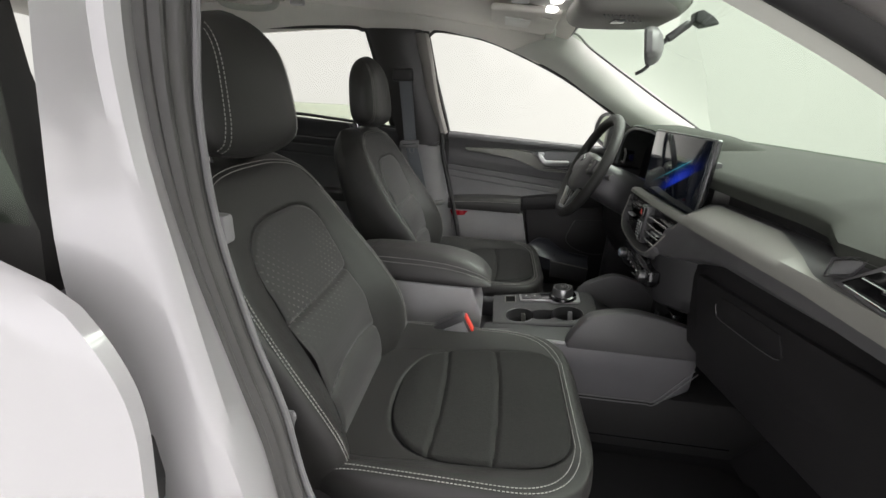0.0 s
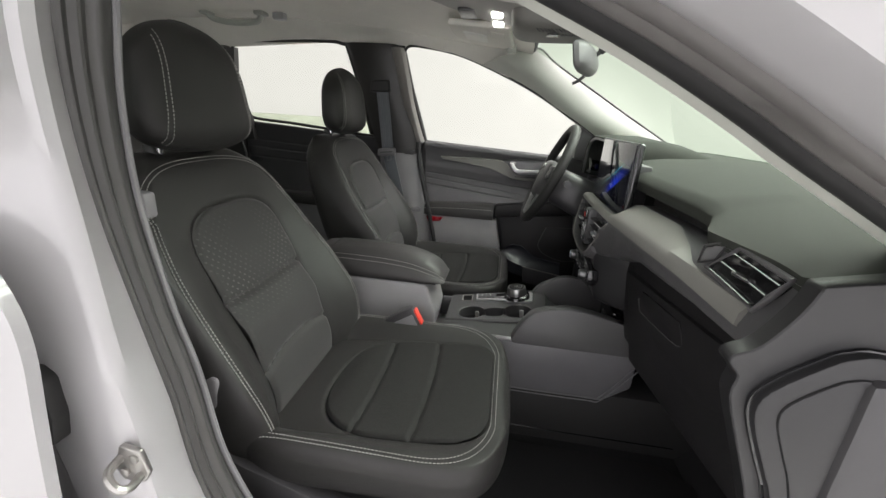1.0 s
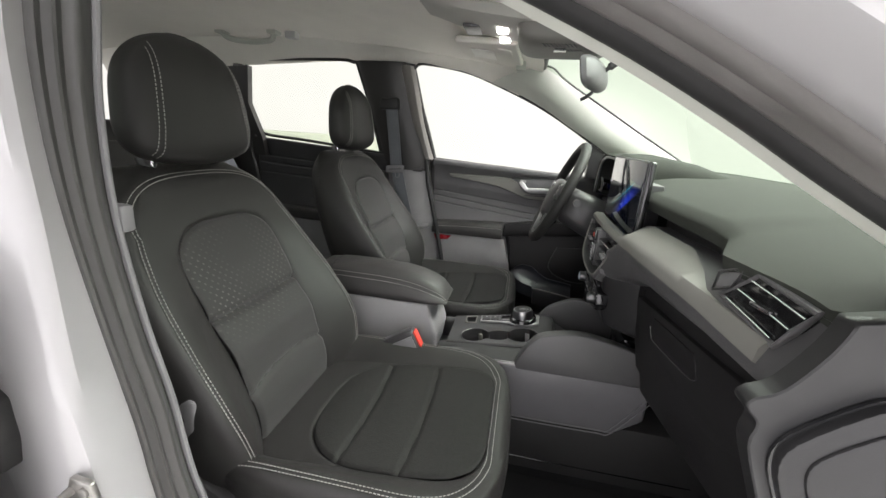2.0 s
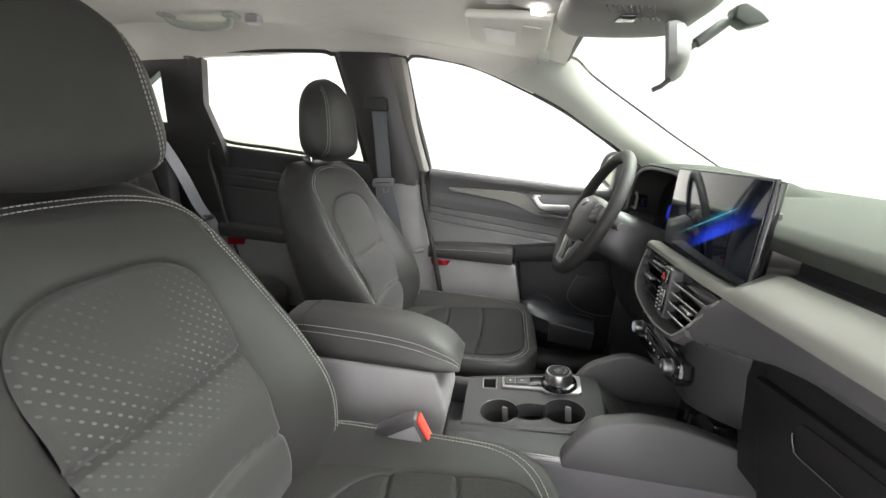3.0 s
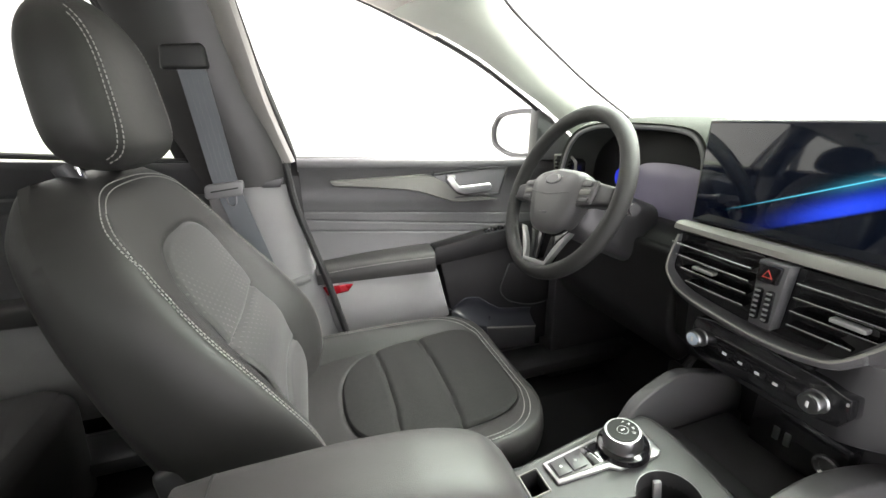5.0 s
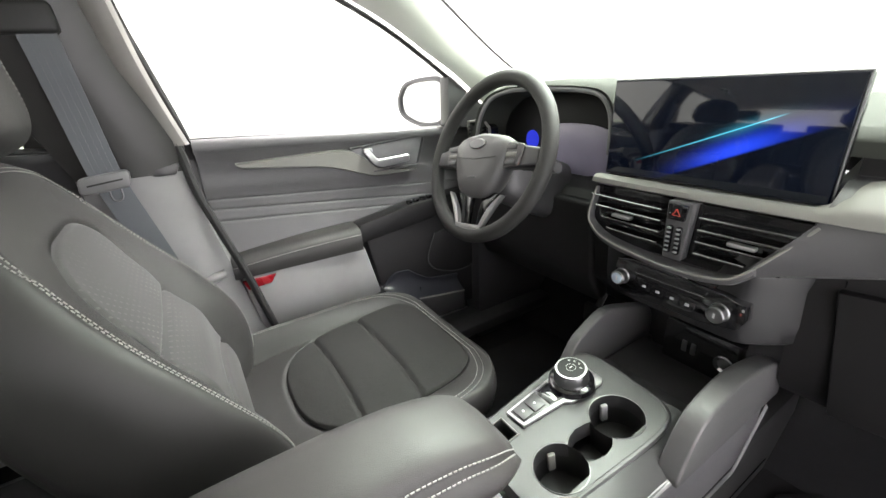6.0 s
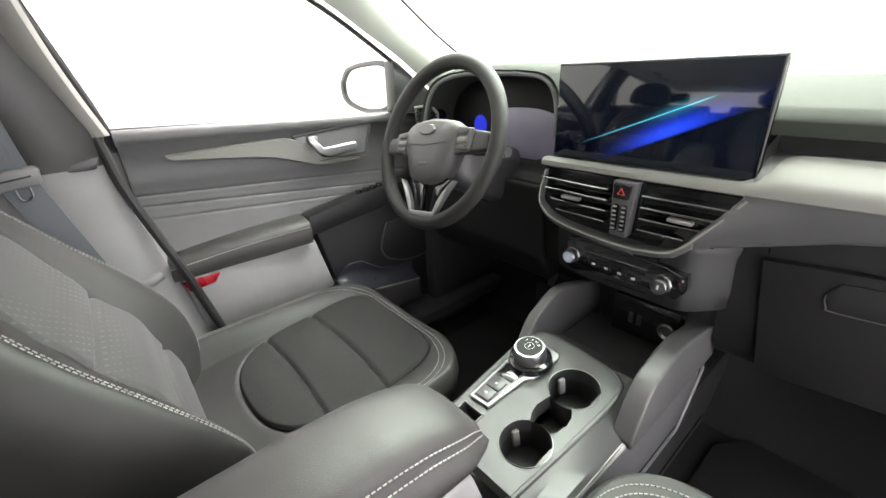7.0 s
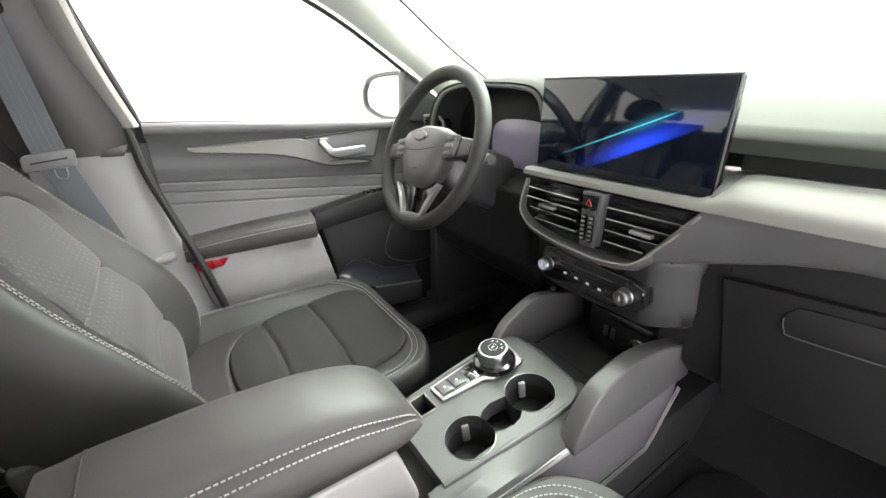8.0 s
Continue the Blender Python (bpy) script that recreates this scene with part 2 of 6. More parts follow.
def box(x0, x1, y0, y1, z0, z1, bevel=0.004, seg=2):
    bm = bmesh.new()
    bmesh.ops.create_cube(bm, size=1, matrix=Matrix.Translation(((x0 + x1) / 2, (y0 + y1) / 2, (z0 + z1) / 2)) @ Matrix.Diagonal((x1 - x0, y1 - y0, z1 - z0, 1)))
    if bevel:
        bmesh.ops.bevel(bm, geom=bm.edges[:], offset=bevel, segments=seg, affect="EDGES", profile=0.5)
    return bm


def prism(pts, axis, a, b, bevel=0.0, seg=2):
    """A flat outline of 2D points, extruded from a to b along an axis. Points are in the two other axes, in xyz order."""
    bm = bmesh.new()
    k = "xyz".index(axis)

    def lift(p, h):
        q = list(p)
        q.insert(k, h)
        return q

    lo = [bm.verts.new(lift(p, a)) for p in pts]
    hi = [bm.verts.new(lift(p, b)) for p in pts]
    bm.faces.new(lo), bm.faces.new(hi[::-1])
    for i in range(len(pts)):
        j = (i + 1) % len(pts)
        bm.faces.new((lo[i], lo[j], hi[j], hi[i]))
    if bevel:
        bmesh.ops.recalc_face_normals(bm, faces=bm.faces)
        bmesh.ops.bevel(bm, geom=bm.edges[:], offset=bevel, segments=seg, affect="EDGES", profile=0.5)
    return bm


def loft(rings, closed=True, caps=True):
    """Skins rings of equal length."""
    bm = bmesh.new()
    rows = [[bm.verts.new(p) for p in r] for r in rings]
    n = len(rows[0])
    for a, b in zip(rows, rows[1:]):
        for i in range(n if closed else n - 1):
            j = (i + 1) % n
            bm.faces.new((a[i], a[j], b[j], b[i]))
    if caps and closed:
        bm.faces.new(rows[0]), bm.faces.new(rows[-1][::-1])
    return bm


def tube(pts, r, n=10, closed=False, flat=1.0):
    """A round (or flattened) rod along points."""
    pts = [Vector(p) for p in pts]
    rings, side = [], None
    for i, p in enumerate(pts):
        a = pts[i - 1] if i or closed else p
        b = pts[(i + 1) % len(pts)] if closed or i + 1 < len(pts) else p
        t = (b - a).normalized()
        if side is None:
            side = t.orthogonal().normalized()
        side = (side - t * side.dot(t)).normalized()
        up = t.cross(side)
        rr = r[i] if isinstance(r, (list, tuple)) else r
        rings.append([p + side * (math.cos(k * math.tau / n) * rr) + up * (math.sin(k * math.tau / n) * rr * flat) for k in range(n)])
    return loft(rings + rings[:1] if closed else rings, True, not closed)


def smooth_path(pts, n=8):
    """Catmull-Rom through points."""
    pts = [Vector(p) for p in pts]
    out = []
    for i in range(len(pts) - 1):
        p0, p1, p2, p3 = pts[max(i - 1, 0)], pts[i], pts[i + 1], pts[min(i + 2, len(pts) - 1)]
        for k in range(n):
            t = k / n
            out.append(0.5 * ((2 * p1) + (p2 - p0) * t + (2 * p0 - 5 * p1 + 4 * p2 - p3) * t * t + (3 * p1 - p0 - 3 * p2 + p3) * t ** 3))
    return out + [pts[-1]]


def band(pts, across, thick):
    """A strip of cloth along points, with its width vector and thickness."""
    pts = [Vector(p) for p in pts]
    rings = []
    for i, p in enumerate(pts):
        t = (pts[min(i + 1, len(pts) - 1)] - pts[max(i - 1, 0)]).normalized()
        w = Vector(across) / 2
        nrm = t.cross(w).normalized() * thick / 2
        rings.append([p - w - nrm, p + w - nrm, p + w + nrm, p - w + nrm])
    return loft(rings)


def disc(r, h, n=32, bevel=0.0, r2=None):
    """A short cylinder on z from 0 to h."""
    bm = bmesh.new()
    bmesh.ops.create_cone(bm, cap_ends=True, segments=n, radius1=r, radius2=r if r2 is None else r2, depth=h, matrix=Matrix.Translation((0, 0, h / 2)))
    if bevel:
        bmesh.ops.bevel(bm, geom=[e for e in bm.edges if len(e.link_faces) == 2 and e.calc_face_angle(0) > 1], offset=bevel, segments=2, affect="EDGES", profile=0.5)
    return bm


def lathe(profile, n=32):
    """Turns a profile of (radius, height) round z."""
    return loft([[(r * math.cos(k * math.tau / n), r * math.sin(k * math.tau / n), h) for k in range(n)] for r, h in profile], True, True)


def sheet(f, nu, nv, thick=None):
    """A surface f(u, v) over the unit square; thick: a vector by which its back is shifted."""
    top = [[Vector(f(i / nu, j / nv)) for i in range(nu + 1)] for j in range(nv + 1)]
    bm = bmesh.new()
    rows = [[bm.verts.new(p) for p in r] for r in top]
    for a, b in zip(rows, rows[1:]):
        for i in range(nu):
            bm.faces.new((a[i], a[i + 1], b[i + 1], b[i]))
    if thick is not None:
        t = Vector(thick)
        back = [[bm.verts.new(p + t) for p in r] for r in top]
        for a, b in zip(back, back[1:]):
            for i in range(nu):
                bm.faces.new((a[i], b[i], b[i + 1], a[i + 1]))
        for i in range(nu):
            bm.faces.new((rows[0][i], back[0][i], back[0][i + 1], rows[0][i + 1]))
            bm.faces.new((rows[-1][i], rows[-1][i + 1], back[-1][i + 1], back[-1][i]))
        for j in range(nv):
            bm.faces.new((rows[j][0], rows[j + 1][0], back[j + 1][0], back[j][0]))
            bm.faces.new((rows[j][-1], back[j][-1], back[j + 1][-1], rows[j + 1][-1]))
    return bm


def stitches(pts, r=0.0011, length=0.0042, gap=0.0022):
    """A row of thread stitches along points, as one mesh."""
    pts = [Vector(p) for p in pts]
    bm = bmesh.new()
    seg = [(b - a).length for a, b in zip(pts, pts[1:])]
    total, s = sum(seg), 0.0

    def at(d):
        for a, b, ln in zip(pts, pts[1:], seg):
            if d <= ln:
                return a.lerp(b, d / max(ln, 1e-9))
            d -= ln
        return pts[-1]

    while s + length < total:
        a, b = at(s), at(s + length)
        t = (b - a).normalized()
        u = t.orthogonal().normalized() * r
        w = t.cross(u)
        va = [bm.verts.new(a + u * c + w * d) for c, d in ((1, 0), (0, 1), (-1, 0), (0, -1))]
        vb = [bm.verts.new(b + u * c + w * d) for c, d in ((1, 0), (0, 1), (-1, 0), (0, -1))]
        for k in range(4):
            bm.faces.new((va[k], va[(k + 1) % 4], vb[(k + 1) % 4], vb[k]))
        bm.faces.new(va[::-1]), bm.faces.new(vb)
        s += length + gap
    return bm


def at(x, y, z, rx=0, ry=0, rz=0):
    return pose(x, y, z, rx, ry, rz)


def bell(d, w):
    return math.exp(-(d / w) ** 2)


def lerp_table(tab, v):
    for (a, p), (b, q) in zip(tab, tab[1:]):
        if v <= b:
            k = max(0.0, (v - a) / (b - a))
            return p + (q - p) * k
    return tab[-1][1]


# ---- booth ----
GROUND = -0.12
part("ground", box(-9, 9, -8, 8, GROUND - 0.1, GROUND, 0), FLOORM)
tagged(bpy.data.objects["ground"], "pale grey painted booth floor", "floor", kind="structure")
for nm, dims in (("wall_north", (-6, 6, 4.5, 4.6)), ("wall_south", (-6.6, 5.6, -5.6, -5.5)), ("wall_east", (5.5, 5.6, -5.5, 4.5)), ("wall_west", (-6.6, -6.5, -5.5, 4.5))):
    tagged(part(nm, box(*dims, GROUND, 3.6, 0), GLOW_SOUTH if nm == "wall_south" else GLOW_WALL), "white luminous photo booth wall", "wall", kind="structure")
tagged(part("ceiling", box(-6.6, 5.6, -5.6, 4.6, 3.6, 3.7, 0), GLOW_CEIL), "white luminous photo booth ceiling", "ceiling", kind="structure")
# unseen panels, added to send more light in through the windscreen
for k in range(3):
    lp = thing("fill_panel", "unseen glowing panel added to brighten the cabin", "ceiling light", "ceiling lights")
    part("diffuser", box(0.6 + k * 1.5, 1.8 + k * 1.5, -0.9, 2.7, 3.56, 3.585, 0.004), GLOW_PANEL, lp, "glowing white diffuser")
    part("frame", box(0.55 + k * 1.5, 1.85 + k * 1.5, -0.95, 2.75, 3.585, 3.602, 0.004), GREYMARK, lp)
tagged(part("wall_panel", box(-6.4, -1.6, 4.38, 4.47, GROUND, 1.05, 0.01), mat("pale_green_panel", (0.42, 0.46, 0.36), 0.6, bump=0.1)), "pale green low wall panel", "wall panel", kind="structure")

# ---- car body ----
body = thing("car_body", "white car body with pale headliner, pillars and sills", "car")
ROOF = ((-2.3, 1.40), (-1.6, 1.49), (-1.1, 1.50), (-0.7, 1.468), (-0.4, 1.43), (-0.17, 1.402))
WIN_TOP = ((-2.2, 1.325), (-1.9, 1.345), (-1.42, 1.385), (-0.98, 1.415), (-0.8, 1.418), (-0.64, 1.410), (-0.467, 1.390), (-0.333, 1.346), (-0.20, 1.292))


def roof_z(x):
    return lerp_table(ROOF, x)


def roof_point(u, v):
    x = -2.2 + u * (2.2 - 0.17)
    s = -1 + 2 * v
    return (x, 0.57 * s, roof_z(x) - 0.016 * abs(s) ** 3)


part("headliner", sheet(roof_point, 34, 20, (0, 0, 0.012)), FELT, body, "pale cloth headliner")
part("roof_panel", sheet(lambda u, v: (-2.25 + u * 2.06, -0.66 + 1.32 * v, roof_z(-2.2 + u * 2.03) + 0.045 - 0.05 * abs(2 * v - 1) ** 4), 24, 16, (0, 0, 0.004)), PAINT, body)
for s in (1, -1):
    rings = []
    for k in range(34):
        x = -2.15 + k * 1.90 / 33
        zt, zr = lerp_table(WIN_TOP, x), roof_z(x) - 0.016
        e = max(0.0, (x + 0.45) / 0.25) * 0.03
        rings.append([(x, s * 0.565, zr - 0.001), (x, s * 0.60, zr - 0.25 * (zr - zt)), (x, s * (0.628 - e * 0.3), zr - 0.6 * (zr - zt)), (x, s * 0.640, zt), (x, s * 0.66, zt), (x, s * 0.70, zt + 0.02), (x, s * 0.66, zr + 0.03), (x, s * 0.58, zr + 0.03)])
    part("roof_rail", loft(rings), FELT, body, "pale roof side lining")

# driver side front pillar trim
ta = smooth_path([(-0.19, 0.545, 1.402), (-0.14, 0.575, 1.40), (-0.075, 0.61, 1.357), (0.118, 0.67, 1.253), (0.23, 0.69, 1.19), (0.37, 0.70, 1.112), (0.50, 0.70, 1.03)], 6)
tb = smooth_path([(-0.36, 0.640, 1.352), (-0.25, 0.638, 1.314), (-0.146, 0.64, 1.266), (-0.048, 0.645, 1.207), (0.053, 0.66, 1.151), (0.16, 0.69, 1.080), (0.24, 0.71, 1.00)], 6)


def pillar_rings(upper, lower, s, bulge=0.03):
    rings = []
    for a, b in zip(upper, lower):
        mid = (a + b) / 2 + Vector((-0.02, -bulge, -0.005))
        out = (a + b) / 2 + Vector((0.03, 0.08, 0.03))
        q = [a, a * 0.7 + mid * 0.3 + Vector((0, -bulge * 0.25, 0)), a * 0.35 + mid * 0.65 + Vector((0, -bulge * 0.12, 0)), mid, mid * 0.65 + b * 0.35 + Vector((0, -bulge * 0.12, 0)), mid * 0.3 + b * 0.7 + Vector((0, -bulge * 0.2, 0)), b, (b + out) / 2 + Vector((0, 0.02, 0)), out, (out + a) / 2 + Vector((0, 0.02, 0))]
        rings.append([(p.x, p.y * s, p.z) for p in q])
    return rings


part("pillar_trim", loft(pillar_rings(ta, tb, 1)), PILLAR, body, "pale front pillar trim")
part("windscreen_seal", tube([(p.x + 0.003, p.y + 0.002, p.z + 0.004) for p in ta], 0.0036, 6), RUBBER, body)
# passenger side front pillar, seen from the open door: pale trim, black seal, shade-grey band, painted frame
inner = smooth_path([(-0.60, -0.655, 1.395), (-0.48, -0.66, 1.365), (-0.34, -0.67, 1.308), (-0.217, -0.68, 1.251), (-0.129, -0.68, 1.211), (-0.048, -0.68, 1.168), (0.02, -0.68, 1.128), (0.105, -0.68, 1.080), (0.22, -0.69, 1.01), (0.32, -0.70, 0.95)], 5)


def along(offs):
    return loft([[(p.x + dx, p.y + dy, p.z + dz) for dx, dy, dz in offs] for p in inner])


part("pillar_trim", along([(0, 0.0, 0.0), (0, -0.006, 0.003), (0.0, -0.013, 0.007), (0.03, -0.012, 0.05), (0.05, 0.03, 0.085), (0.045, 0.055, 0.075), (0.02, 0.03, 0.03)]), PILLAR, body, "pale front pillar trim")
part("door_seal", along([(0.004, -0.012, 0.009), (0, -0.020, 0.004), (0, -0.030, 0.003), (0.001, -0.040, 0.008), (0.002, -0.047, 0.015), (0.012, -0.046, 0.04), (0.012, -0.016, 0.045)]), RUBBER, body, "black rubber door seal")
# groove of the painted frame, its shade put into a grey colour
part("shaded_pillar_paint", along([(0.003, -0.046, 0.016), (0.001, -0.054, 0.010), (0, -0.066, 0.009), (0.001, -0.076, 0.014), (0.001, -0.084, 0.012), (0.001, -0.095, 0.015), (0.002, -0.100, 0.021), (0.012, -0.098, 0.04), (0.012, -0.05, 0.045)]), STRIPGREY, body, "white pillar paint greyed as in shade")
part("pillar_frame", along([(0.006, -0.099, 0.026), (0.002, -0.101, 0.019), (0.002, -0.108, 0.018), (0.002, -0.122, 0.020), (0.0, -0.134, 0.026), (0.0, -0.150, 0.030), (0.0, -0.158, 0.034), (0.01, -0.166, 0.047), (0.05, -0.14, 0.10), (0.06, -0.05, 0.11), (0.03, -0.04, 0.05)]), PAINT, body, "white painted pillar frame")


# centre pillars
def b_pillar(s, lo, hi):
    prof = [(-0.803, 1.412, 0.620, 0.225), (-0.80, 1.39, 0.632, 0.22), (-0.775, 1.28, 0.655, 0.21), (-0.75, 1.18, 0.672, 0.205), (-0.708, 1.05, 0.690, 0.220), (-0.700, 0.99, 0.695, 0.192), (-0.700, 0.97, 0.70, 0.192), (-0.674, 0.80, 0.705, 0.205), (-0.642, 0.62, 0.705, 0.215), (-0.60, 0.45, 0.69, 0.30), (-0.56, 0.38, 0.68, 0.40)]
    rings = []
    for x, z, y, w in prof[lo:hi]:
        rings.append([(x - w / 2, s * (y + 0.035), z), (x - w / 2 + 0.006, s * (y + 0.006), z), (x - w / 2 + 0.03, s * (y - 0.010), z), (x, s * (y - 0.018), z), (x + w / 2 - 0.035, s * (y - 0.012), z), (x + w / 2 - 0.012, s * (y + 0.002), z), (x + w / 2 - 0.004, s * (y + 0.03), z), (x + w / 2 - 0.004, s * (y + 0.06), z), (x - w / 2, s * (y + 0.06), z)])
    return loft(rings)


for s in (1, -1):
    shift = at(0, 0, 0) if s > 0 else at(-0.16, -0.02, 0)
    part("pillar_trim", b_pillar(s, 0, 6), BLACKTRIM, body, "black centre pillar trim", shift)
    part("lower_pillar_trim", b_pillar(s, 5, 11), DOORPL, body, "grey lower centre pillar trim", shift)
part("pillar_cover", loft([[(a, 0.756 - 0.28 * (z - 1.03), z), (b, 0.756 - 0.28 * (z - 1.03), z), (b, 0.77 - 0.28 * (z - 1.03), z), (a, 0.77 - 0.28 * (z - 1.03), z)] for a, b, z in ((-0.84, -0.575, 0.99), (-0.86, -0.600, 1.10), (-0.885, -0.640, 1.25), (-0.93, -0.675, 1.425))]), BLACKTRIM, body, "black outer pillar cover")
part("pillar_ridge", tube([(-0.665, 0.705, 0.728), (-0.64, 0.694, 0.737), (-0.61, 0.690, 0.745), (-0.592, 0.694, 0.749)], [0.004, 0.010, 0.012, 0.010], 10), DOORPL, body, "grey ridge on the lower centre pillar")
# rear pillar and quarter window surround on the driver side
rear_low = [(-1.40, 1.085), (-1.435, 1.23), (-1.40, 1.378), (-1.60, 1.368), (-1.95, 1.338), (-2.15, 1.20), (-2.15, 1.00), (-1.40, 1.00)]
quarter = [(-1.611, 1.155), (-1.578, 1.335), (-1.683, 1.272), (-1.763, 1.182), (-1.75, 1.168)]


def pillar_with_window(outer, hole, y, tilt, thick):
    bm = bmesh.new()

    def v(p, d):
        return bm.verts.new((p[0], y - tilt * (p[1] - 1.05) + d, p[1]))

    for d in (0.0, thick):
        o, h = [v(p, d) for p in outer], [v(p, d) for p in hole]
        edges = [bm.edges.new((q[i], q[(i + 1) % len(q)])) for q in (o, h) for i in range(len(q))]
        bmesh.ops.triangle_fill(bm, edges=edges, use_beauty=True)
        if d == 0.0:
            first = (o, h)
    for q, r in ((first[0], o), (first[1], h)):
        for i in range(len(q)):
            j = (i + 1) % len(q)
            bm.faces.new((q[i], q[j], r[j], r[i]))
    return bm


part("rear_pillar_trim", pillar_with_window(rear_low, quarter, 0.70, 0.25, 0.03), BLACKTRIM, body, "black rear pillar trim")
bm = bmesh.new()
bm.faces.new([bm.verts.new((x, 0.722 - 0.25 * (z - 1.05), z)) for x, z in quarter])
gq = part("quarter_glass", bm, GLASS, body, "green tinted quarter glass")
gq.visible_shadow = False
part("rear_side_trim", box(-2.2, -1.60, 0.64, 0.70, 0.30, 1.01, 0.02), HARD, body)
part("rear_side_trim", box(-2.2, -1.48, -0.70, -0.62, 0.30, 1.05, 0.02), HARD, body)
part("rear_pillar_trim", prism([(-1.50, 1.04), (-1.46, 1.38), (-2.15, 1.33), (-2.2, 1.04)], "y", -0.69, -0.62, 0.01), HARD, body)

# painted centre pillar jamb and its ribbed rubber seal on the passenger side
SEAL_IN = [(-0.655, -0.648, 1.39), (-0.675, -0.652, 1.25), (-0.688, -0.654, 1.15), (-0.682, -0.660, 1.03), (-0.648, -0.672, 0.90), (-0.614, -0.68, 0.80), (-0.583, -0.68, 0.64), (-0.49, -0.68, 0.47), (-0.36, -0.68, 0.415), (-0.1, -0.68, 0.405), (0.25, -0.68, 0.405)]
SEAL_OUT = [(-0.662, -0.700, 1.40), (-0.685, -0.714, 1.25), (-0.688, -0.718, 1.14), (-0.670, -0.725, 1.03), (-0.633, -0.734, 0.90), (-0.606, -0.738, 0.80), (-0.580, -0.738, 0.645), (-0.49, -0.738, 0.45), (-0.37, -0.735, 0.385), (-0.1, -0.735, 0.370), (0.25, -0.735, 0.370)]
rings = []
for a, b in zip(smooth_path(SEAL_IN, 6), smooth_path(SEAL_OUT, 6)):
    ring = []
    for k in range(19):
        t = k / 18
        bump = 0.008 * bell(t - 0.25, 0.13) + 0.008 * bell(t - 0.58, 0.09) + 0.007 * bell(t - 0.85, 0.07)
        p = a.lerp(b, t)
        ring.append((p.x + bump, p.y - 0.3 * bump, p.z + 0.3 * bump))
    ring += [(b.x - 0.03, b.y, b.z - 0.02), (a.x - 0.03, a.y, a.z - 0.02)]
    rings.append(ring)
part("door_seal", loft(rings), SEALRUBBER, body, "ribbed black rubber door seal")
part("seal_lip", tube([(p.x + 0.002, p.y + 0.004, p.z) for p in smooth_path(SEAL_IN, 6)], 0.0045, 8), MIDPL, body, "grey trim lip inside the seal")
jamb = []
# height, left and right edge, seal edge, then the depth of each
for z, l, r, so, yl, yr, yo in ((1.40, -0.668, -0.640, -0.662, -0.770, -0.738, -0.700), (1.25, -0.684, -0.668, -0.685, -0.795, -0.752, -0.714), (1.14, -0.703, -0.674, -0.688, -0.80, -0.754, -0.718), (1.03, -0.722, -0.650, -0.670, -0.80, -0.768, -0.725), (0.90, -0.722, -0.606, -0.633, -0.80, -0.796, -0.734), (0.80, -0.712, -0.585, -0.606, -0.80, -0.80, -0.738), (0.65, -0.69, -0.562, -0.580, -0.80, -0.80, -0.738), (0.46, -0.68, -0.47, -0.49, -0.80, -0.80, -0.738), (0.36, -0.66, -0.32, -0.34, -0.80, -0.80, -0.738)):
    jamb.append([(l - 0.012, yl + 0.06, z), (l, yl + 0.012, z), (l + 0.008, yl, z), ((l + r) / 2, (yl + yr) / 2 - 0.005, z), (r - 0.010, yr - 0.004, z), (r - 0.002, yr + 0.002, z), (r + 0.001, yr + 0.014, z), (so + 0.009, yo - 0.010, z), (so + 0.001, yo + 0.004, z), (so - 0.02, yo + 0.03, z), (l - 0.012, -0.70, z)])
part("pillar_jamb", loft([list(map(tuple, r)) for r in zip(*[smooth_path(c, 4) for c in zip(*jamb)])]), PAINT, body, "white painted door jamb")
part("striker_plate", prism([(-0.607, 0.772), (-0.600, 0.757), (-0.575, 0.757), (-0.566, 0.772), (-0.573, 0.800), (-0.597, 0.803)], "y", -0.813, -0.806, 0.002), STEEL, body, "zinc plated striker plate")
part("striker_loop", tube(smooth_path([(-0.597, -0.81, 0.788), (-0.593, -0.832, 0.786), (-0.577, -0.840, 0.779), (-0.571, -0.832, 0.772), (-0.576, -0.81, 0.769)], 5), 0.0045, 8), STEEL, body, "steel striker loop")
for dx, dz in ((-0.594, 0.770), (-0.580, 0.790)):
    part("striker_bolt", disc(0.0055, 0.004, 12, 0.001), STEEL, body, "", at(dx, -0.812, dz, 90, 0, 0))
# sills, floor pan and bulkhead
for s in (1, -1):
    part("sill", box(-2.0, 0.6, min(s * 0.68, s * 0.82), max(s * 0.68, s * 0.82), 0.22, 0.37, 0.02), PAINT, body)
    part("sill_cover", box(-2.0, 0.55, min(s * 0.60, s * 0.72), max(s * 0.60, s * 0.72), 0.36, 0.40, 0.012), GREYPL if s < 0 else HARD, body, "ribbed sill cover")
part("underbody", box(-2.0, 0.55, -0.62, 0.62, GROUND, 0.225, 0.02), RUBBER, body, "black underbody standing on the floor")
part("floor_pan", box(-2.2, 0.64, -0.68, 0.68, 0.22, 0.30, 0.0), CARPET, body, "black carpeted floor")
part("toe_board", prism([(0.30, 0.29), (0.60, 0.62), (0.66, 0.62), (0.66, 0.25), (0.30, 0.25)], "y", -0.68, 0.68, 0), CARPET, body)
part("bulkhead", box(0.63, 0.67, -0.72, 0.72, 0.22, 1.02, 0.0), CARPET, body)
for s in (1, -1):
    part("kick_trim", box(0.12, 0.64, min(s * 0.66, s * 0.74), max(s * 0.66, s * 0.74), 0.28, 0.95, 0.01), HARD, body)
part("tailgate", box(-2.28, -2.2, -0.70, 0.70, 0.25, 1.02, 0.02), HARD, body)


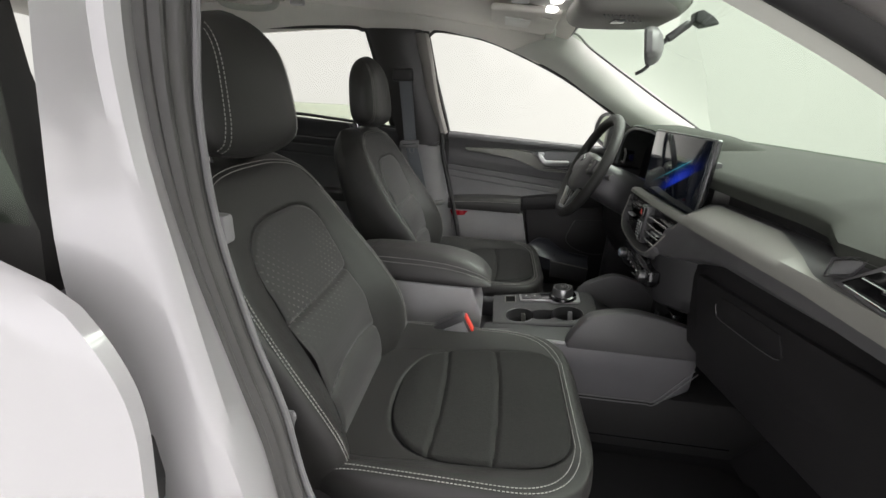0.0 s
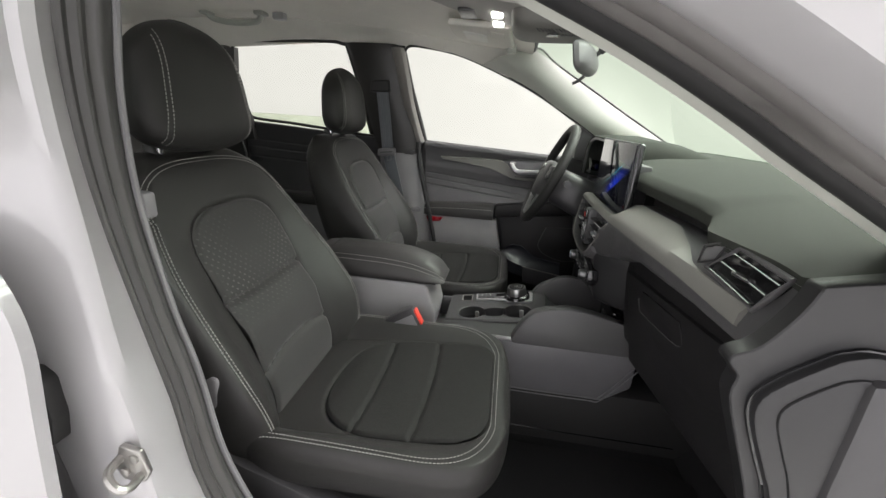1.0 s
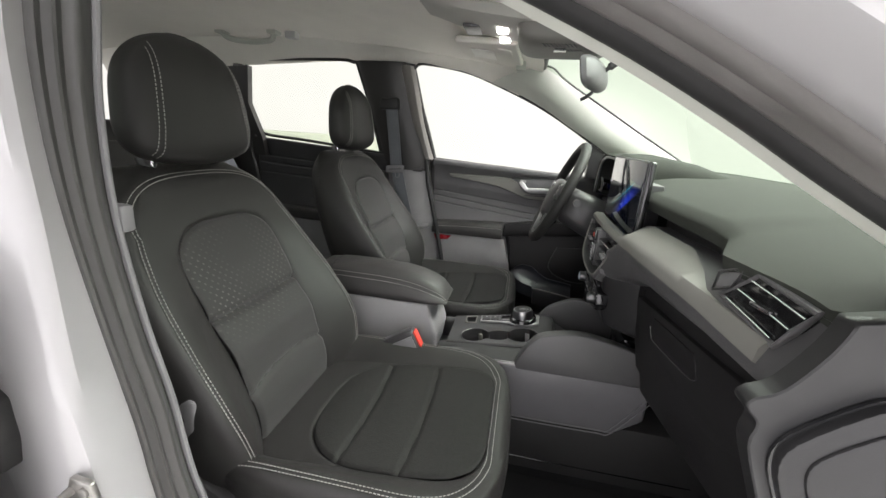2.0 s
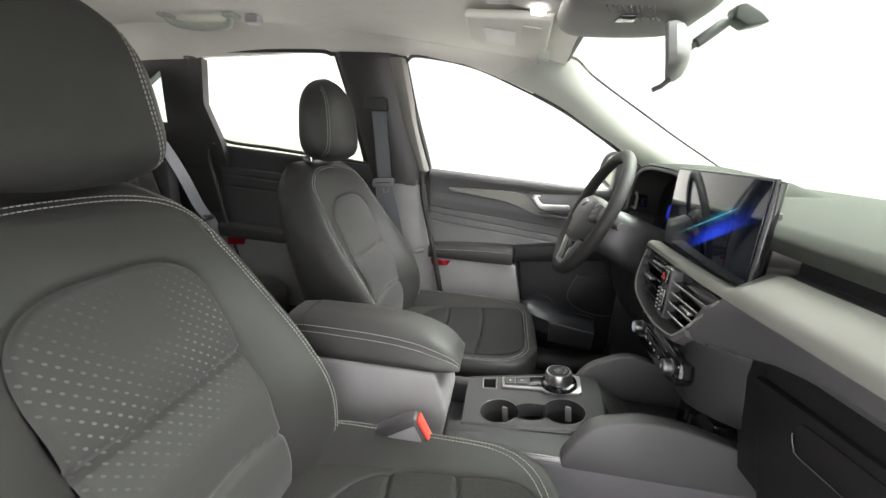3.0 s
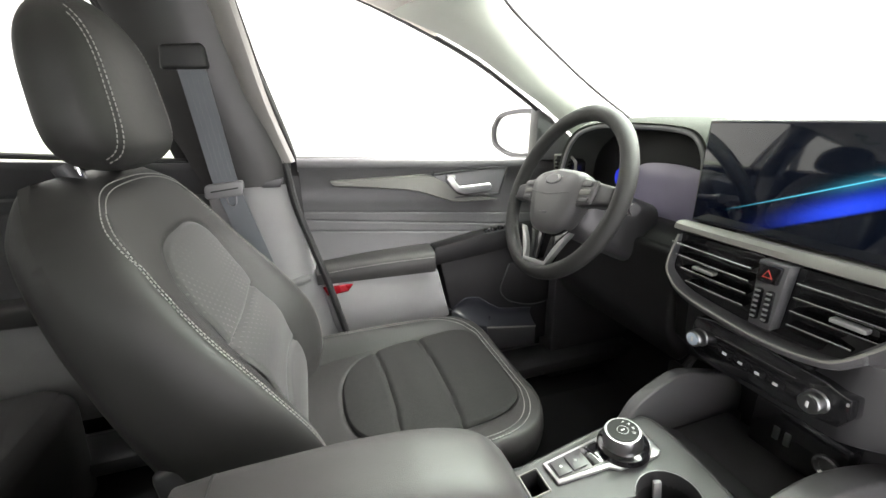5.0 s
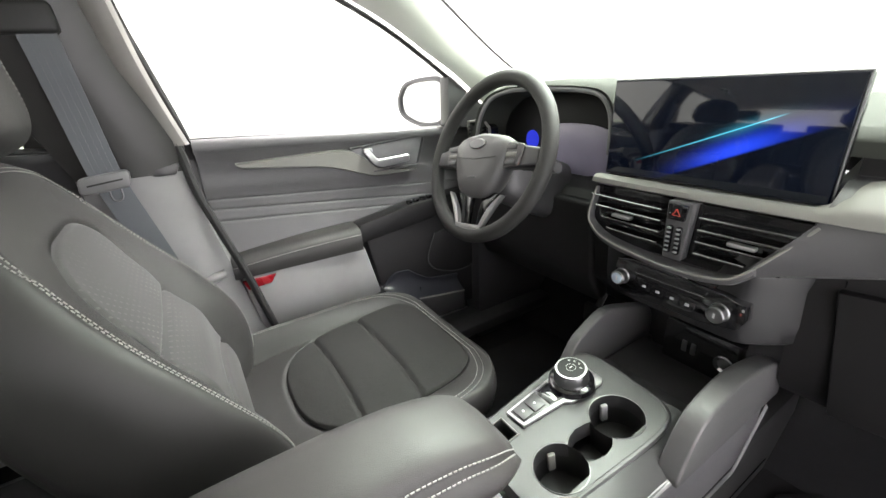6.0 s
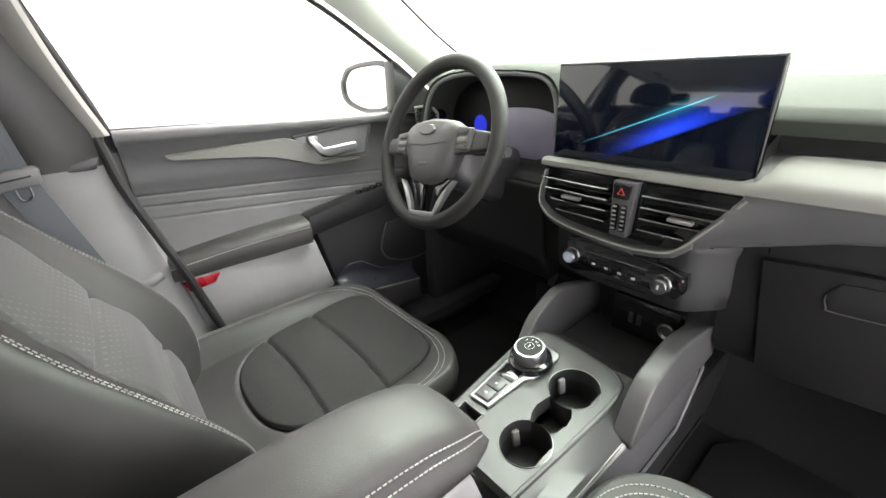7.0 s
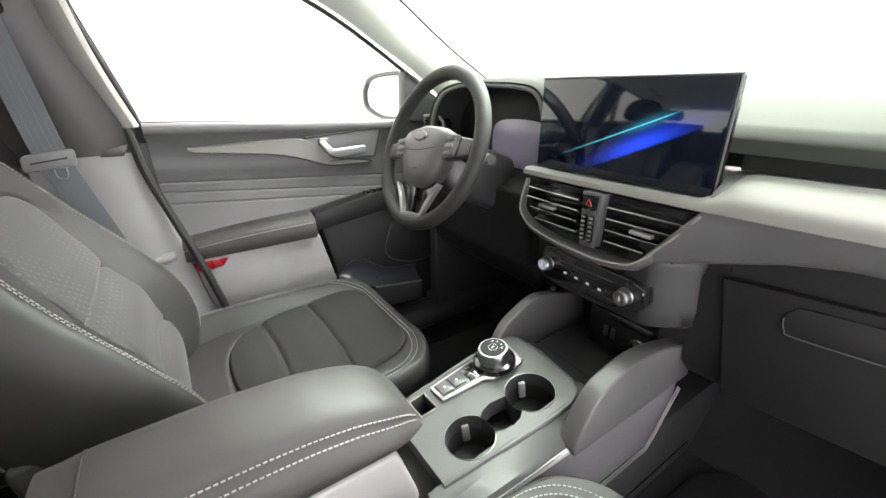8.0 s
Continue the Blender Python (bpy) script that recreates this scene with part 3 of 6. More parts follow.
def wind(u, v):
    """Windscreen surface: u across, v down from the roof edge to the cowl."""
    s = 2 * u - 1
    half = 0.55 + 0.16 * min(1, v * 1.1)
    x = -0.17 + v * 0.70 + 0.05 * (1 - s * s) * v
    return (x, half * s, 1.402 - v * 0.385 + 0.012 * math.sin(v * math.pi) + 0.012 * (1 - s * s))


screen_glass = thing("windscreen", "green tinted curved windscreen glass with black border", "windscreen")
ws = part("glass", sheet(wind, 20, 14), GLASS, screen_glass)
ws.visible_shadow = False
part("black_border", tube([wind(k / 20, 1.0) for k in range(21)], 0.008, 6), RUBBER, screen_glass, "black ceramic border")
part("windscreen_header", tube([wind(k / 12, 0) for k in range(13)], 0.012, 8), RUBBER, body)

# ---- doors ----
BELT = ((-1.7, 1.105), (-0.80, 1.05), (-0.60, 1.040), (0.02, 1.012), (0.25, 1.0))
TILT_Y = 0.28


def win_y(z):
    return 0.748 - TILT_Y * (z - 1.03)


def door_surface(x0, x1, z0, z1, creases, belly=0.0):
    """Inner door trim skin: top and side edges, a hollow above the armrest, swept creases."""
    def f(u, v):
        x = x0 + (x1 - x0) * u
        zt = lerp_table(BELT, x) - 0.006
        z = z0 + (zt - z0) * v
        y = 0.738 + 0.016 * math.sin(min(1, v * 1.05) * math.pi) - 0.014 * bell(v - 1.0, 0.12)
        for zc, slope, depth, w in creases:
            y += depth * bell(z - zc - slope * (x + 0.3), w)
        return (x, y, z)
    return f


def panel_window(pts, glass_name, parent, mat_g, r):
    loop = [(x, win_y(z), z) for x, z in pts]
    part("window_frame", tube(loop, r, 8, True), RUBBER, parent, "black window surround")
    bm = bmesh.new()
    bm.faces.new([bm.verts.new((x, win_y(z) + 0.006, z)) for x, z in pts])
    g = part(glass_name, bm, mat_g, parent)
    g.visible_shadow = False


def curve_xz(pts, n=5):
    return [(p.x, p.z) for p in smooth_path([(x, 0, z) for x, z in pts + pts[:1]], n)][:-1]


dd = thing("driver_door", "closed black car door with grey pocket and silver trim", "car door")
part("upper_panel", sheet(door_surface(-0.588, 0.22, 0.765, 1.03, ((0.882, -0.09, 0.0024, 0.0022), (0.853, -0.11, 0.0024, 0.0022), (0.827, -0.10, 0.0022, 0.0022), (0.915, -0.08, -0.003, 0.02))), 60, 170, (0, 0.03, 0)), SOFT, dd, "black soft door skin")
part("belt_rail", tube([(x, 0.738, lerp_table(BELT, x) - 0.010) for x in (-0.59, -0.4, -0.2, 0.0, 0.2)], 0.016, 10), SOFT, dd)
arm = []
for k in range(15):
    t = k / 14
    x = -0.575 + t * 0.315
    zt, zb = 0.766 + t * 0.018 + 0.004 * math.sin(t * math.pi), 0.722 + t * 0.004
    yi = 0.672 + (1 - t) * 0.022
    arm.append([(x, 0.742, zt + 0.006), (x, yi + 0.03, zt + 0.004), (x, yi + 0.008, zt - 0.002), (x, yi, zt - 0.012), (x, yi - 0.001, zb + 0.016), (x, yi + 0.003, zb), (x, 0.742, zb)])
part("armrest", loft(arm), LEATHER, dd, "black stitched armrest pad")
part("stitching", stitches([(r[3][0], r[3][1] - 0.001, r[3][2] - 0.002) for r in arm]), THREAD, dd)
# dark tone here carries the shade at the front of the door
part("grab_pocket", prism([(-0.257, 0.79), (-0.257, 0.735), (0.10, 0.775), (0.12, 0.83), (-0.10, 0.815)], "y", 0.69, 0.745, 0.008), DASHLOW, dd)
for k in range(4):
    part("window_switch", box(-0.10 + k * 0.022, -0.084 + k * 0.022, 0.70, 0.715, 0.813 + k * 0.002, 0.824 + k * 0.002, 0.002), GLOSSY, dd, "black window switch")
part("lower_panel", prism([(-0.562, 0.722), (-0.545, 0.60), (-0.530, 0.545), (-0.45, 0.541), (-0.33, 0.550), (-0.212, 0.572), (-0.247, 0.726)], "y", 0.694, 0.75, 0.008), DOORPL, dd, "grey moulded lower door panel")
# below the grey panel: black strip in place of the shaded seat gap
part("gap_shade", prism([(-0.56, 0.56), (-0.53, 0.40), (-0.19, 0.40), (-0.20, 0.59)], "y", 0.702, 0.755, 0.006), CARPET, dd, "black strip for the shade between door and cushion")
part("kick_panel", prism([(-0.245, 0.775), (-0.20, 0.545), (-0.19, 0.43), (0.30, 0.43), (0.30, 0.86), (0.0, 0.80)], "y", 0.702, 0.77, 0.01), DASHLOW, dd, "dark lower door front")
grille_line = [(p.x, p.z) for p in smooth_path([(-0.022, 0, 0.71), (-0.048, 0, 0.64), (-0.038, 0, 0.606), (-0.006, 0, 0.582), (0.062, 0, 0.563), (0.13, 0, 0.575), (0.15, 0, 0.64), (0.12, 0, 0.72)], 3)]
grille = part("speaker_grille", prism(grille_line, "y", 0.697, 0.706, 0.003), DASHLOW, dd, "black speaker grille")
part("grille_rim", tube([(x, 0.6975, z) for x, z in grille_line], 0.0022, 6), HARD, grille)
pocket = []
for k in range(25):
    x = -0.205 + 0.265 * k / 24
    zt = lerp_table(((-0.205, 0.585), (-0.185, 0.606), (-0.160, 0.620), (-0.118, 0.616), (-0.085, 0.590), (-0.050, 0.568), (0.0, 0.560), (0.06, 0.552)), x)
    zl = lerp_table(((-0.205, 0.575), (-0.155, 0.545), (-0.094, 0.529), (0.06, 0.506)), x)
    ring = [(x, 0.703, zt), (x, 0.697, zt - 0.002)]
    ring += [(x, 0.697 - 0.033 * q ** 1.7 + 0.010 * math.sin(q * math.pi), zt - 0.004 + (zl - zt + 0.004) * q) for q in (0.2, 0.4, 0.6, 0.8, 1.0)]
    pocket.append(ring + [(x, 0.664, zl - 0.05), (x, 0.703, zl - 0.05)])
part("bottle_pocket", loft(pocket), POCKETPL, dd, "moulded black bottle pocket tinted with a bluish sheen")
part("pocket_front", prism([(-0.105, 0.528), (0.056, 0.505), (0.056, 0.440), (-0.10, 0.455)], "y", 0.655, 0.668, 0.004), HARD, dd)
part("pocket_lip", tube([(-0.108, 0.659, 0.530), (-0.02, 0.656, 0.518), (0.056, 0.656, 0.507)], [0.0022, 0.0032, 0.0022], 8), SATIN, dd, "satin pocket lip")
part("reflector", prism([(-0.563, 0.716), (-0.553, 0.692), (-0.50, 0.697), (-0.485, 0.716)], "y", 0.688, 0.698, 0.002), RED, dd, "red safety reflector")
t_up = smooth_path([(-0.515, 0.0, 0.985), (-0.40, 0, 0.987), (-0.31, 0, 0.988), (-0.250, 0, 0.984), (-0.205, 0, 0.960), (-0.175, 0, 0.930)], 5)
t_lo = smooth_path([(-0.505, 0.0, 0.972), (-0.40, 0, 0.960), (-0.30, 0, 0.945), (-0.22, 0, 0.918), (-0.17, 0, 0.905), (-0.05, 0, 0.905)], 5)
part("trim_strip", loft([[(a.x, 0.730, a.z), (a.x, 0.724, a.z - 0.003), (b.x, 0.724, b.z + 0.003), (b.x, 0.730, b.z), (b.x, 0.757, b.z), (a.x, 0.757, a.z)] for a, b in zip(t_up, t_lo)]), SATIN, dd, "satin silver swept trim")
part("handle_recess", prism([(-0.225, 0.977), (-0.165, 0.912), (-0.03, 0.912), (-0.005, 0.985), (-0.03, 0.990)], "y", 0.728, 0.755, 0.003), FLANKPL, dd, "dark grey handle recess", at(-0.018, 0, 0.008))
part("recess_rim", tube([(-0.225, 0.727, 0.978), (-0.03, 0.727, 0.990), (-0.004, 0.727, 0.984), (-0.028, 0.727, 0.912), (-0.165, 0.727, 0.911)], 0.004, 6), HARD, dd, "", at(-0.018, 0, 0.008))
part("door_handle", prism([(-0.196, 0.966), (-0.180, 0.972), (-0.157, 0.945), (-0.066, 0.949), (-0.060, 0.940), (-0.066, 0.928), (-0.150, 0.922), (-0.172, 0.932)], "y", 0.703, 0.716, 0.0045, 3), BRIGHT, dd, "satin chrome pull handle", at(-0.018, 0, 0.008))
part("lock_button", box(-0.19, -0.165, 0.715, 0.73, 0.962, 0.975, 0.003), BRIGHT, dd, "", at(-0.018, 0, 0.008))
panel_window(curve_xz([(-0.592, 1.043), (-0.635, 1.20), (-0.680, 1.358), (-0.665, 1.40), (-0.62, 1.412), (-0.467, 1.390), (-0.333, 1.346), (-0.142, 1.265), (0.054, 1.152), (0.14, 1.095), (0.20, 1.02), (0.0, 1.014), (-0.3, 1.028)]), "window_glass", dd, GLASS_SIDE, 0.006)
frame_band = smooth_path([(-0.690, 0.612, 1.400), (-0.672, 0.640, 1.30), (-0.652, 0.664, 1.19), (-0.632, 0.682, 1.11), (-0.611, 0.692, 1.04)], 5)
part("frame_trim", loft([[(p.x - 0.034, p.y + 0.012, p.z), (p.x - 0.026, p.y + 0.001, p.z), (p.x - 0.006, p.y - 0.006, p.z), (p.x + 0.010, p.y - 0.003, p.z), (p.x + 0.018, p.y + 0.012, p.z), (p.x + 0.018, p.y + 0.05, p.z), (p.x - 0.034, p.y + 0.05, p.z)] for p in frame_band]), FRAMEGREY, dd, "warm grey window frame trim")
part("mirror_triangle", prism([(0.05, 1.015), (0.22, 1.0), (0.20, 1.05), (0.10, 1.12), (0.055, 1.15)], "y", 0.70, 0.745, 0.004), HARD, dd)

part("inner_frame", box(-0.655, 0.60, 0.764, 0.772, 0.28, 1.0, 0), BLACKTRIM, dd)
part("outer_skin", box(-0.66, 0.62, 0.775, 0.815, 0.28, 1.005, 0.01), PAINT, dd, "white painted outer skin")
part("edge_seal", tube(smooth_path([(-0.700, 0.640, 1.385), (-0.678, 0.660, 1.30), (-0.645, 0.685, 1.17), (-0.615, 0.695, 1.035), (-0.604, 0.695, 0.944), (-0.575, 0.69, 0.83), (-0.553, 0.683, 0.751), (-0.528, 0.683, 0.64), (-0.497, 0.683, 0.496), (-0.48, 0.683, 0.42)], 6), 0.009, 8), RUBBER, dd, "black door edge seal")
rd = thing("rear_door", "closed black rear car door with grey pocket", "car door", "rear doors")
part("upper_panel", sheet(door_surface(-1.52, -0.80, 0.765, 1.09, ((0.945, -0.05, 0.004, 0.0035), (0.91, -0.05, 0.004, 0.003), (0.875, -0.04, 0.004, 0.003))), 40, 80, (0, 0.03, 0)), REARSKIN, rd, "black soft door skin")
part("armrest", prism([(-1.45, 0.775), (-1.45, 0.725), (-0.85, 0.715), (-0.85, 0.765)], "y", 0.672, 0.745, 0.012, 3), LEATHER, rd, "black armrest pad")
part("lower_panel", prism([(-1.45, 0.722), (-1.40, 0.45), (-0.80, 0.45), (-0.82, 0.712)], "y", 0.70, 0.76, 0.006), DOORPL, rd, "grey moulded lower door panel")
part("reflector", prism([(-1.41, 0.718), (-1.405, 0.690), (-1.34, 0.695), (-1.33, 0.718)], "y", 0.692, 0.704, 0.002), RED, rd, "red safety reflector")
panel_window(curve_xz([(-0.815, 1.048), (-0.86, 1.20), (-0.905, 1.385), (-0.935, 1.410), (-0.99, 1.417), (-1.2, 1.412), (-1.40, 1.396), (-1.425, 1.385), (-1.455, 1.30), (-1.458, 1.22), (-1.435, 1.14), (-1.405, 1.098), (-1.2, 1.082)]), "window_glass", rd, GLASS_SIDE, 0.007)
rear_band = smooth_path([(-1.455, 0.618, 1.385), (-1.482, 0.640, 1.30), (-1.486, 0.662, 1.22), (-1.462, 0.685, 1.13), (-1.435, 0.692, 1.085)], 5)
part("frame_trim", loft([[(p.x - 0.018, p.y + 0.010, p.z), (p.x - 0.014, p.y, p.z), (p.x + 0.010, p.y - 0.002, p.z), (p.x + 0.016, p.y + 0.012, p.z), (p.x + 0.016, p.y + 0.05, p.z), (p.x - 0.018, p.y + 0.05, p.z)] for p in rear_band]), STRIPGREY, rd, "warm grey window frame trim")
part("door_edge", tube(smooth_path([(-1.452, 0.700, 1.075), (-1.465, 0.703, 1.03), (-1.445, 0.702, 0.93), (-1.41, 0.70, 0.78), (-1.34, 0.70, 0.55)], 6), 0.006, 8), BLACKTRIM, rd, "black door edge")
part("quarter_panel", box(-2.3, -1.46, 0.745, 0.80, 0.20, 1.08, 0), BLACKTRIM, body)
part("inner_frame", box(-1.545, -0.675, 0.764, 0.772, 0.28, 1.035, 0), BLACKTRIM, rd)
part("outer_skin", box(-1.55, -0.67, 0.775, 0.815, 0.28, 1.04, 0.01), PAINT, rd, "white painted outer skin")
# passenger side rear door, closed, seen from outside
rp = thing("rear_door", "closed white painted rear car door with tinted window", "car door", "rear doors")


REAR_LEAD = ((0.28, -0.585), (0.50, -0.615), (0.743, -0.627), (0.865, -0.616), (0.93, -0.610), (0.966, -0.613), (1.0, -0.626), (1.025, -0.643), (1.04, -0.662), (1.050, -0.70), (1.06, -0.76))


def skin(u, v):
    z = 0.30 + v * 0.752
    lead = sum(lerp_table(REAR_LEAD, z + e) for e in (-0.012, -0.006, 0.0, 0.006, 0.012)) / 5 - 0.006
    x = lead - u * 0.95
    y = -0.852 - 0.018 * math.sin(v * 0.85 * math.pi) + 0.008 * bell(u, 0.015) + 0.008 * max(0, (v - 0.94) / 0.06) ** 2
    return (x, y, z)


part("door_skin", sheet(skin, 40, 60, (0, 0.012, 0)), PAINT, rp, "white painted door skin")
part("belt_strip", tube([(-0.80, -0.80, 1.062), (-1.62, -0.79, 1.10)], 0.010, 8), RUBBER, rp)
bm = bmesh.new()
bm.faces.new([bm.verts.new((x, -win_y(z) - 0.045, z)) for x, z in ((-0.75, 1.06), (-0.83, 1.38), (-1.40, 1.39), (-1.47, 1.28), (-1.40, 1.09))])
gp = part("window_glass", bm, GLASS, rp, "green tinted side glass")
gp.visible_shadow = False
part("inner_panel", box(-1.50, -0.80, -0.77, -0.72, 0.45, 1.05, 0.01), SOFT, rp)
part("door_check", prism([(-0.690, 0.795), (-0.668, 0.795), (-0.660, 0.83), (-0.662, 0.875), (-0.678, 0.885), (-0.700, 0.882)], "y", -0.822, -0.80, 0.004), RUBBER, rp, "black rubber door check boot")

# outside mirror on the driver door
om = thing("wing_mirror", "white outside mirror with black surround", "car mirror")
rim = smooth_path([(0.03, 0, 1.095), (0.06, 0, 1.135), (0.13, 0, 1.152), (0.205, 0, 1.148), (0.215, 0, 1.08), (0.20, 0, 1.005), (0.12, 0, 1.0), (0.05, 0, 1.03), (0.03, 0, 1.06), (0.03, 0, 1.095)], 5)[:-1]
aimed = []
for p in rim:
    f = (p.x - 0.03) / 0.18
    y = 1.04 - 0.18 * f
    aimed.append((0.074 + 0.076 * f, y, 1.10 + (p.z - 1.10) * (y + 0.3) / 1.25))
mid = sum((Vector(p) for p in aimed), Vector()) / len(aimed)
ahead = Vector((0.92, 0.39, 0))
part("mirror_housing", loft([[tuple(mid + (Vector(p) - mid) * k + ahead * q) for p in aimed] for k, q in ((0.80, 0.010), (0.86, -0.006), (0.90, -0.009), (1.03, -0.004), (1.07, 0.02), (1.05, 0.05), (0.9, 0.09), (0.5, 0.11), (0.1, 0.115))], True, False), HARD, om, "dark grey housing")
bm = bmesh.new()
bm.faces.new([bm.verts.new(mid + (Vector(p) - mid) * 0.88 + ahead * 0.001) for p in aimed])
part("mirror_glass", bm, MIRROR, om, "silvered mirror glass")
part("mirror_arm", box(0.15, 0.22, 0.78, 0.92, 1.0, 1.03, 0.01), GLOSSY, om)

# ---- front seats ----
BACK_LO, BACK_H = -0.06, 0.53
# along the height v: outer half width, stitch half width, stitch height, insert height
BACK_SIDE = ((-0.06, 0.205), (0.0, 0.228), (0.10, 0.250), (0.25, 0.252), (0.36, 0.238), (0.45, 0.205), (0.50, 0.165), (0.53, 0.120))
SEW_HALF = ((-0.06, 0.170), (0.0, 0.205), (0.05, 0.220), (0.11, 0.230), (0.21, 0.226), (0.31, 0.212), (0.40, 0.190), (0.46, 0.160), (0.50, 0.115), (0.53, 0.07))
SEW_H = ((-0.06, 0.045), (0.0, 0.090), (0.05, 0.108), (0.11, 0.112), (0.21, 0.092), (0.31, 0.066), (0.40, 0.050), (0.46, 0.040), (0.53, 0.030))
MID_H = ((-0.06, 0.010), (0.0, 0.048), (0.06, 0.062), (0.15, 0.062), (0.23, 0.052), (0.40, 0.046), (0.47, 0.040), (0.53, 0.028))
NF, NB = 190, 30


def ring_y(k):
    return math.sin((-1 + 2 * k / NF) * math.pi / 2)


def arch_half(v):
    """Half width of the sewn backrest insert at height v, closed by a round arch at the top."""
    if v < 0.30:
        return 0.126 + 0.02 * v
    return 0.132 * max(0.0, 1 - ((v - 0.30) / 0.108) ** 3) ** (1 / 3)


def back_gap(y, v):
    """Distance outside the insert's edge."""
    if v <= 0.30:
        return abs(y) - arch_half(v)
    p, r = abs(y) / 0.132, (v - 0.30) / 0.108
    return (p ** 3 + r ** 3 - 1) / max(4.0, 3 * math.hypot(p * p / 0.132, r * r / 0.108))


@functools.lru_cache(maxsize=None)
def soft_table(tab, v):
    return sum(lerp_table(tab, min(max(v + e, tab[0][0]), tab[-1][0])) for e in (-0.03, -0.015, 0, 0.015, 0.03)) / 5


def back_x(y, v, lift=None):
    """Front of the backrest; with lift it gives the insert's own skin."""
    so, st = soft_table(BACK_SIDE, v), soft_table(SEW_HALF, v)
    hs, hi = soft_table(SEW_H, v), soft_table(MID_H, v)
    ins = 0.128 if v < 0.36 else 0.128 - 0.128 * min(1.0, (v - 0.36) / 0.12)
    ins = min(ins, st * 0.62)
    a = abs(y)
    if a <= ins:
        x = hi
    elif a <= st:
        q = (a - ins) / (st - ins)
        x = hi + (hs - hi) * (0.75 * math.sin(q * math.pi / 2) + 0.25 * q * q * (3 - 2 * q))
    else:
        q = min(1.0, (a - st) / max(1e-4, so - st))
        x = hs - 0.062 * (1 - math.sqrt(max(0.0, 1 - q ** 2.2)))
    top = max(0.0, (v - 0.47) / 0.062)
    x = -0.02 + (x + 0.02) * math.sqrt(max(0.02, 1 - 0.97 * top * top))
    x += 0.004 * bell(v - 0.17, 0.05) * bell(y, 0.10) - 0.0022 * bell(a - st + 0.004, 0.0022) * (v < 0.47)
    gap = back_gap(y, v)
    if lift is None:
        return x - 0.003 * bell(gap, 0.004) - 0.012 * min(1.0, max(0.0, -gap / 0.008))
    seam = 0.009 * bell(v - 0.232 - 0.20 * y * y, 0.0055) + 0.007 * bell(v - 0.104 + 1.2 * y * y, 0.0055)
    puff = 0.009 * bell(v - 0.172 + 0.3 * y * y, 0.045) + 0.004 * bell(v - 0.268, 0.03) + 0.004 * bell(v - 0.05, 0.04)
    return x + lift - 0.0045 * bell(gap, 0.005) - seam + puff


def seat_back_grid():
    nv = 170
    grid = []
    for j in range(nv + 1):
        v = BACK_LO + (BACK_H - BACK_LO) * j / nv
        w = soft_table(BACK_SIDE, v)
        top = max(0.0, (v - 0.47) / 0.062)
        deep = 0.105 - 0.03 * max(0.0, v) / BACK_H
        deep = 0.02 + (deep - 0.02) * math.sqrt(max(0.02, 1 - 0.97 * top * top))
        ring = [(back_x(w * ring_y(k), v), w * ring_y(k), v) for k in range(NF + 1)]
        for k in range(1, NB):
            q = -math.sin((-1 + 2 * k / NB) * math.pi / 2)
            ring.append((-deep * max(0.0, 1 - abs(q) ** 6) ** 0.4, w * q, v))
        grid.append(ring)
    return grid


CUSH_L = 0.515
INS_X, INS_W = 0.305, 0.165
CUSH_MID = ((0.0, -0.012), (0.10, -0.006), (0.20, 0.000), (0.34, 0.004), (0.42, 0.009), (0.47, 0.014), (0.515, 0.014))
CUSH_SEW = ((0.0, 0.030), (0.12, 0.036), (0.25, 0.030), (0.36, 0.024), (0.44, 0.020), (0.515, 0.016))


def ins_len(x):
    return (0.165, 2.6) if x < INS_X else (0.172, 5.0)


def cush_gap(x, y):
    ln, n = ins_len(x)
    p, r = abs(y) / INS_W, abs(x - INS_X) / ln
    return (p ** n + r ** n - 1) / max(4.0, n * math.hypot(p ** (n - 1) / INS_W, r ** (n - 1) / ln))


def cush_half(x):
    front = max(0.0, (x - 0.36) / (CUSH_L - 0.36))
    return (0.196 + 0.044 * min(1.0, x / 0.16) * (2 - min(1.0, x / 0.16))) * max(0.02, 1 - front ** 3.6) ** 0.34


def sew_half(x):
    front = max(0.0, (x - 0.34) / (0.494 - 0.34))
    return 0.226 * max(0.0, 1 - front ** 3.2) ** (1 / 3.2)


def cush_z(x, y, lift=None):
    w = cush_half(x)
    hs, hc = soft_table(CUSH_SEW, x), soft_table(CUSH_MID, x)
    a, st = abs(y), max(0.02, w - 0.016)
    ins = min(INS_W, st * 0.74)
    if a <= ins:
        z = hc
    elif a <= st:
        q = (a - ins) / (st - ins)
        z = hc + (hs - hc) * math.sin(q * math.pi / 2)
    else:
        q = min(1.0, (a - st) / max(1e-4, w - st))
        z = hs - 0.030 * (1 - math.sqrt(max(0.0, 1 - q ** 2.2)))
    front = max(0.0, (x - 0.487) / (CUSH_L - 0.487))
    z -= 0.034 * (1 - math.sqrt(max(0.0, 1 - front ** 2.2)))
    gap = cush_gap(x, y)
    if lift is None:
        return z - 0.003 * bell(gap, 0.003) - 0.012 * min(1.0, max(0.0, -gap / 0.006))
    seams = bell(x - 0.238 + 0.35 * y * y, 0.0045) + bell(x - 0.350 + 0.35 * y * y, 0.0045)
    puff = 0.006 * (bell(x - 0.185, 0.035) + bell(x - 0.294, 0.042) + bell(x - 0.41, 0.045)) * bell(y, 0.14)
    return z + lift + 0.002 - 0.0055 * bell(gap, 0.0030) * (0.45 if x > 0.43 else 1.0) - 0.0065 * seams + puff


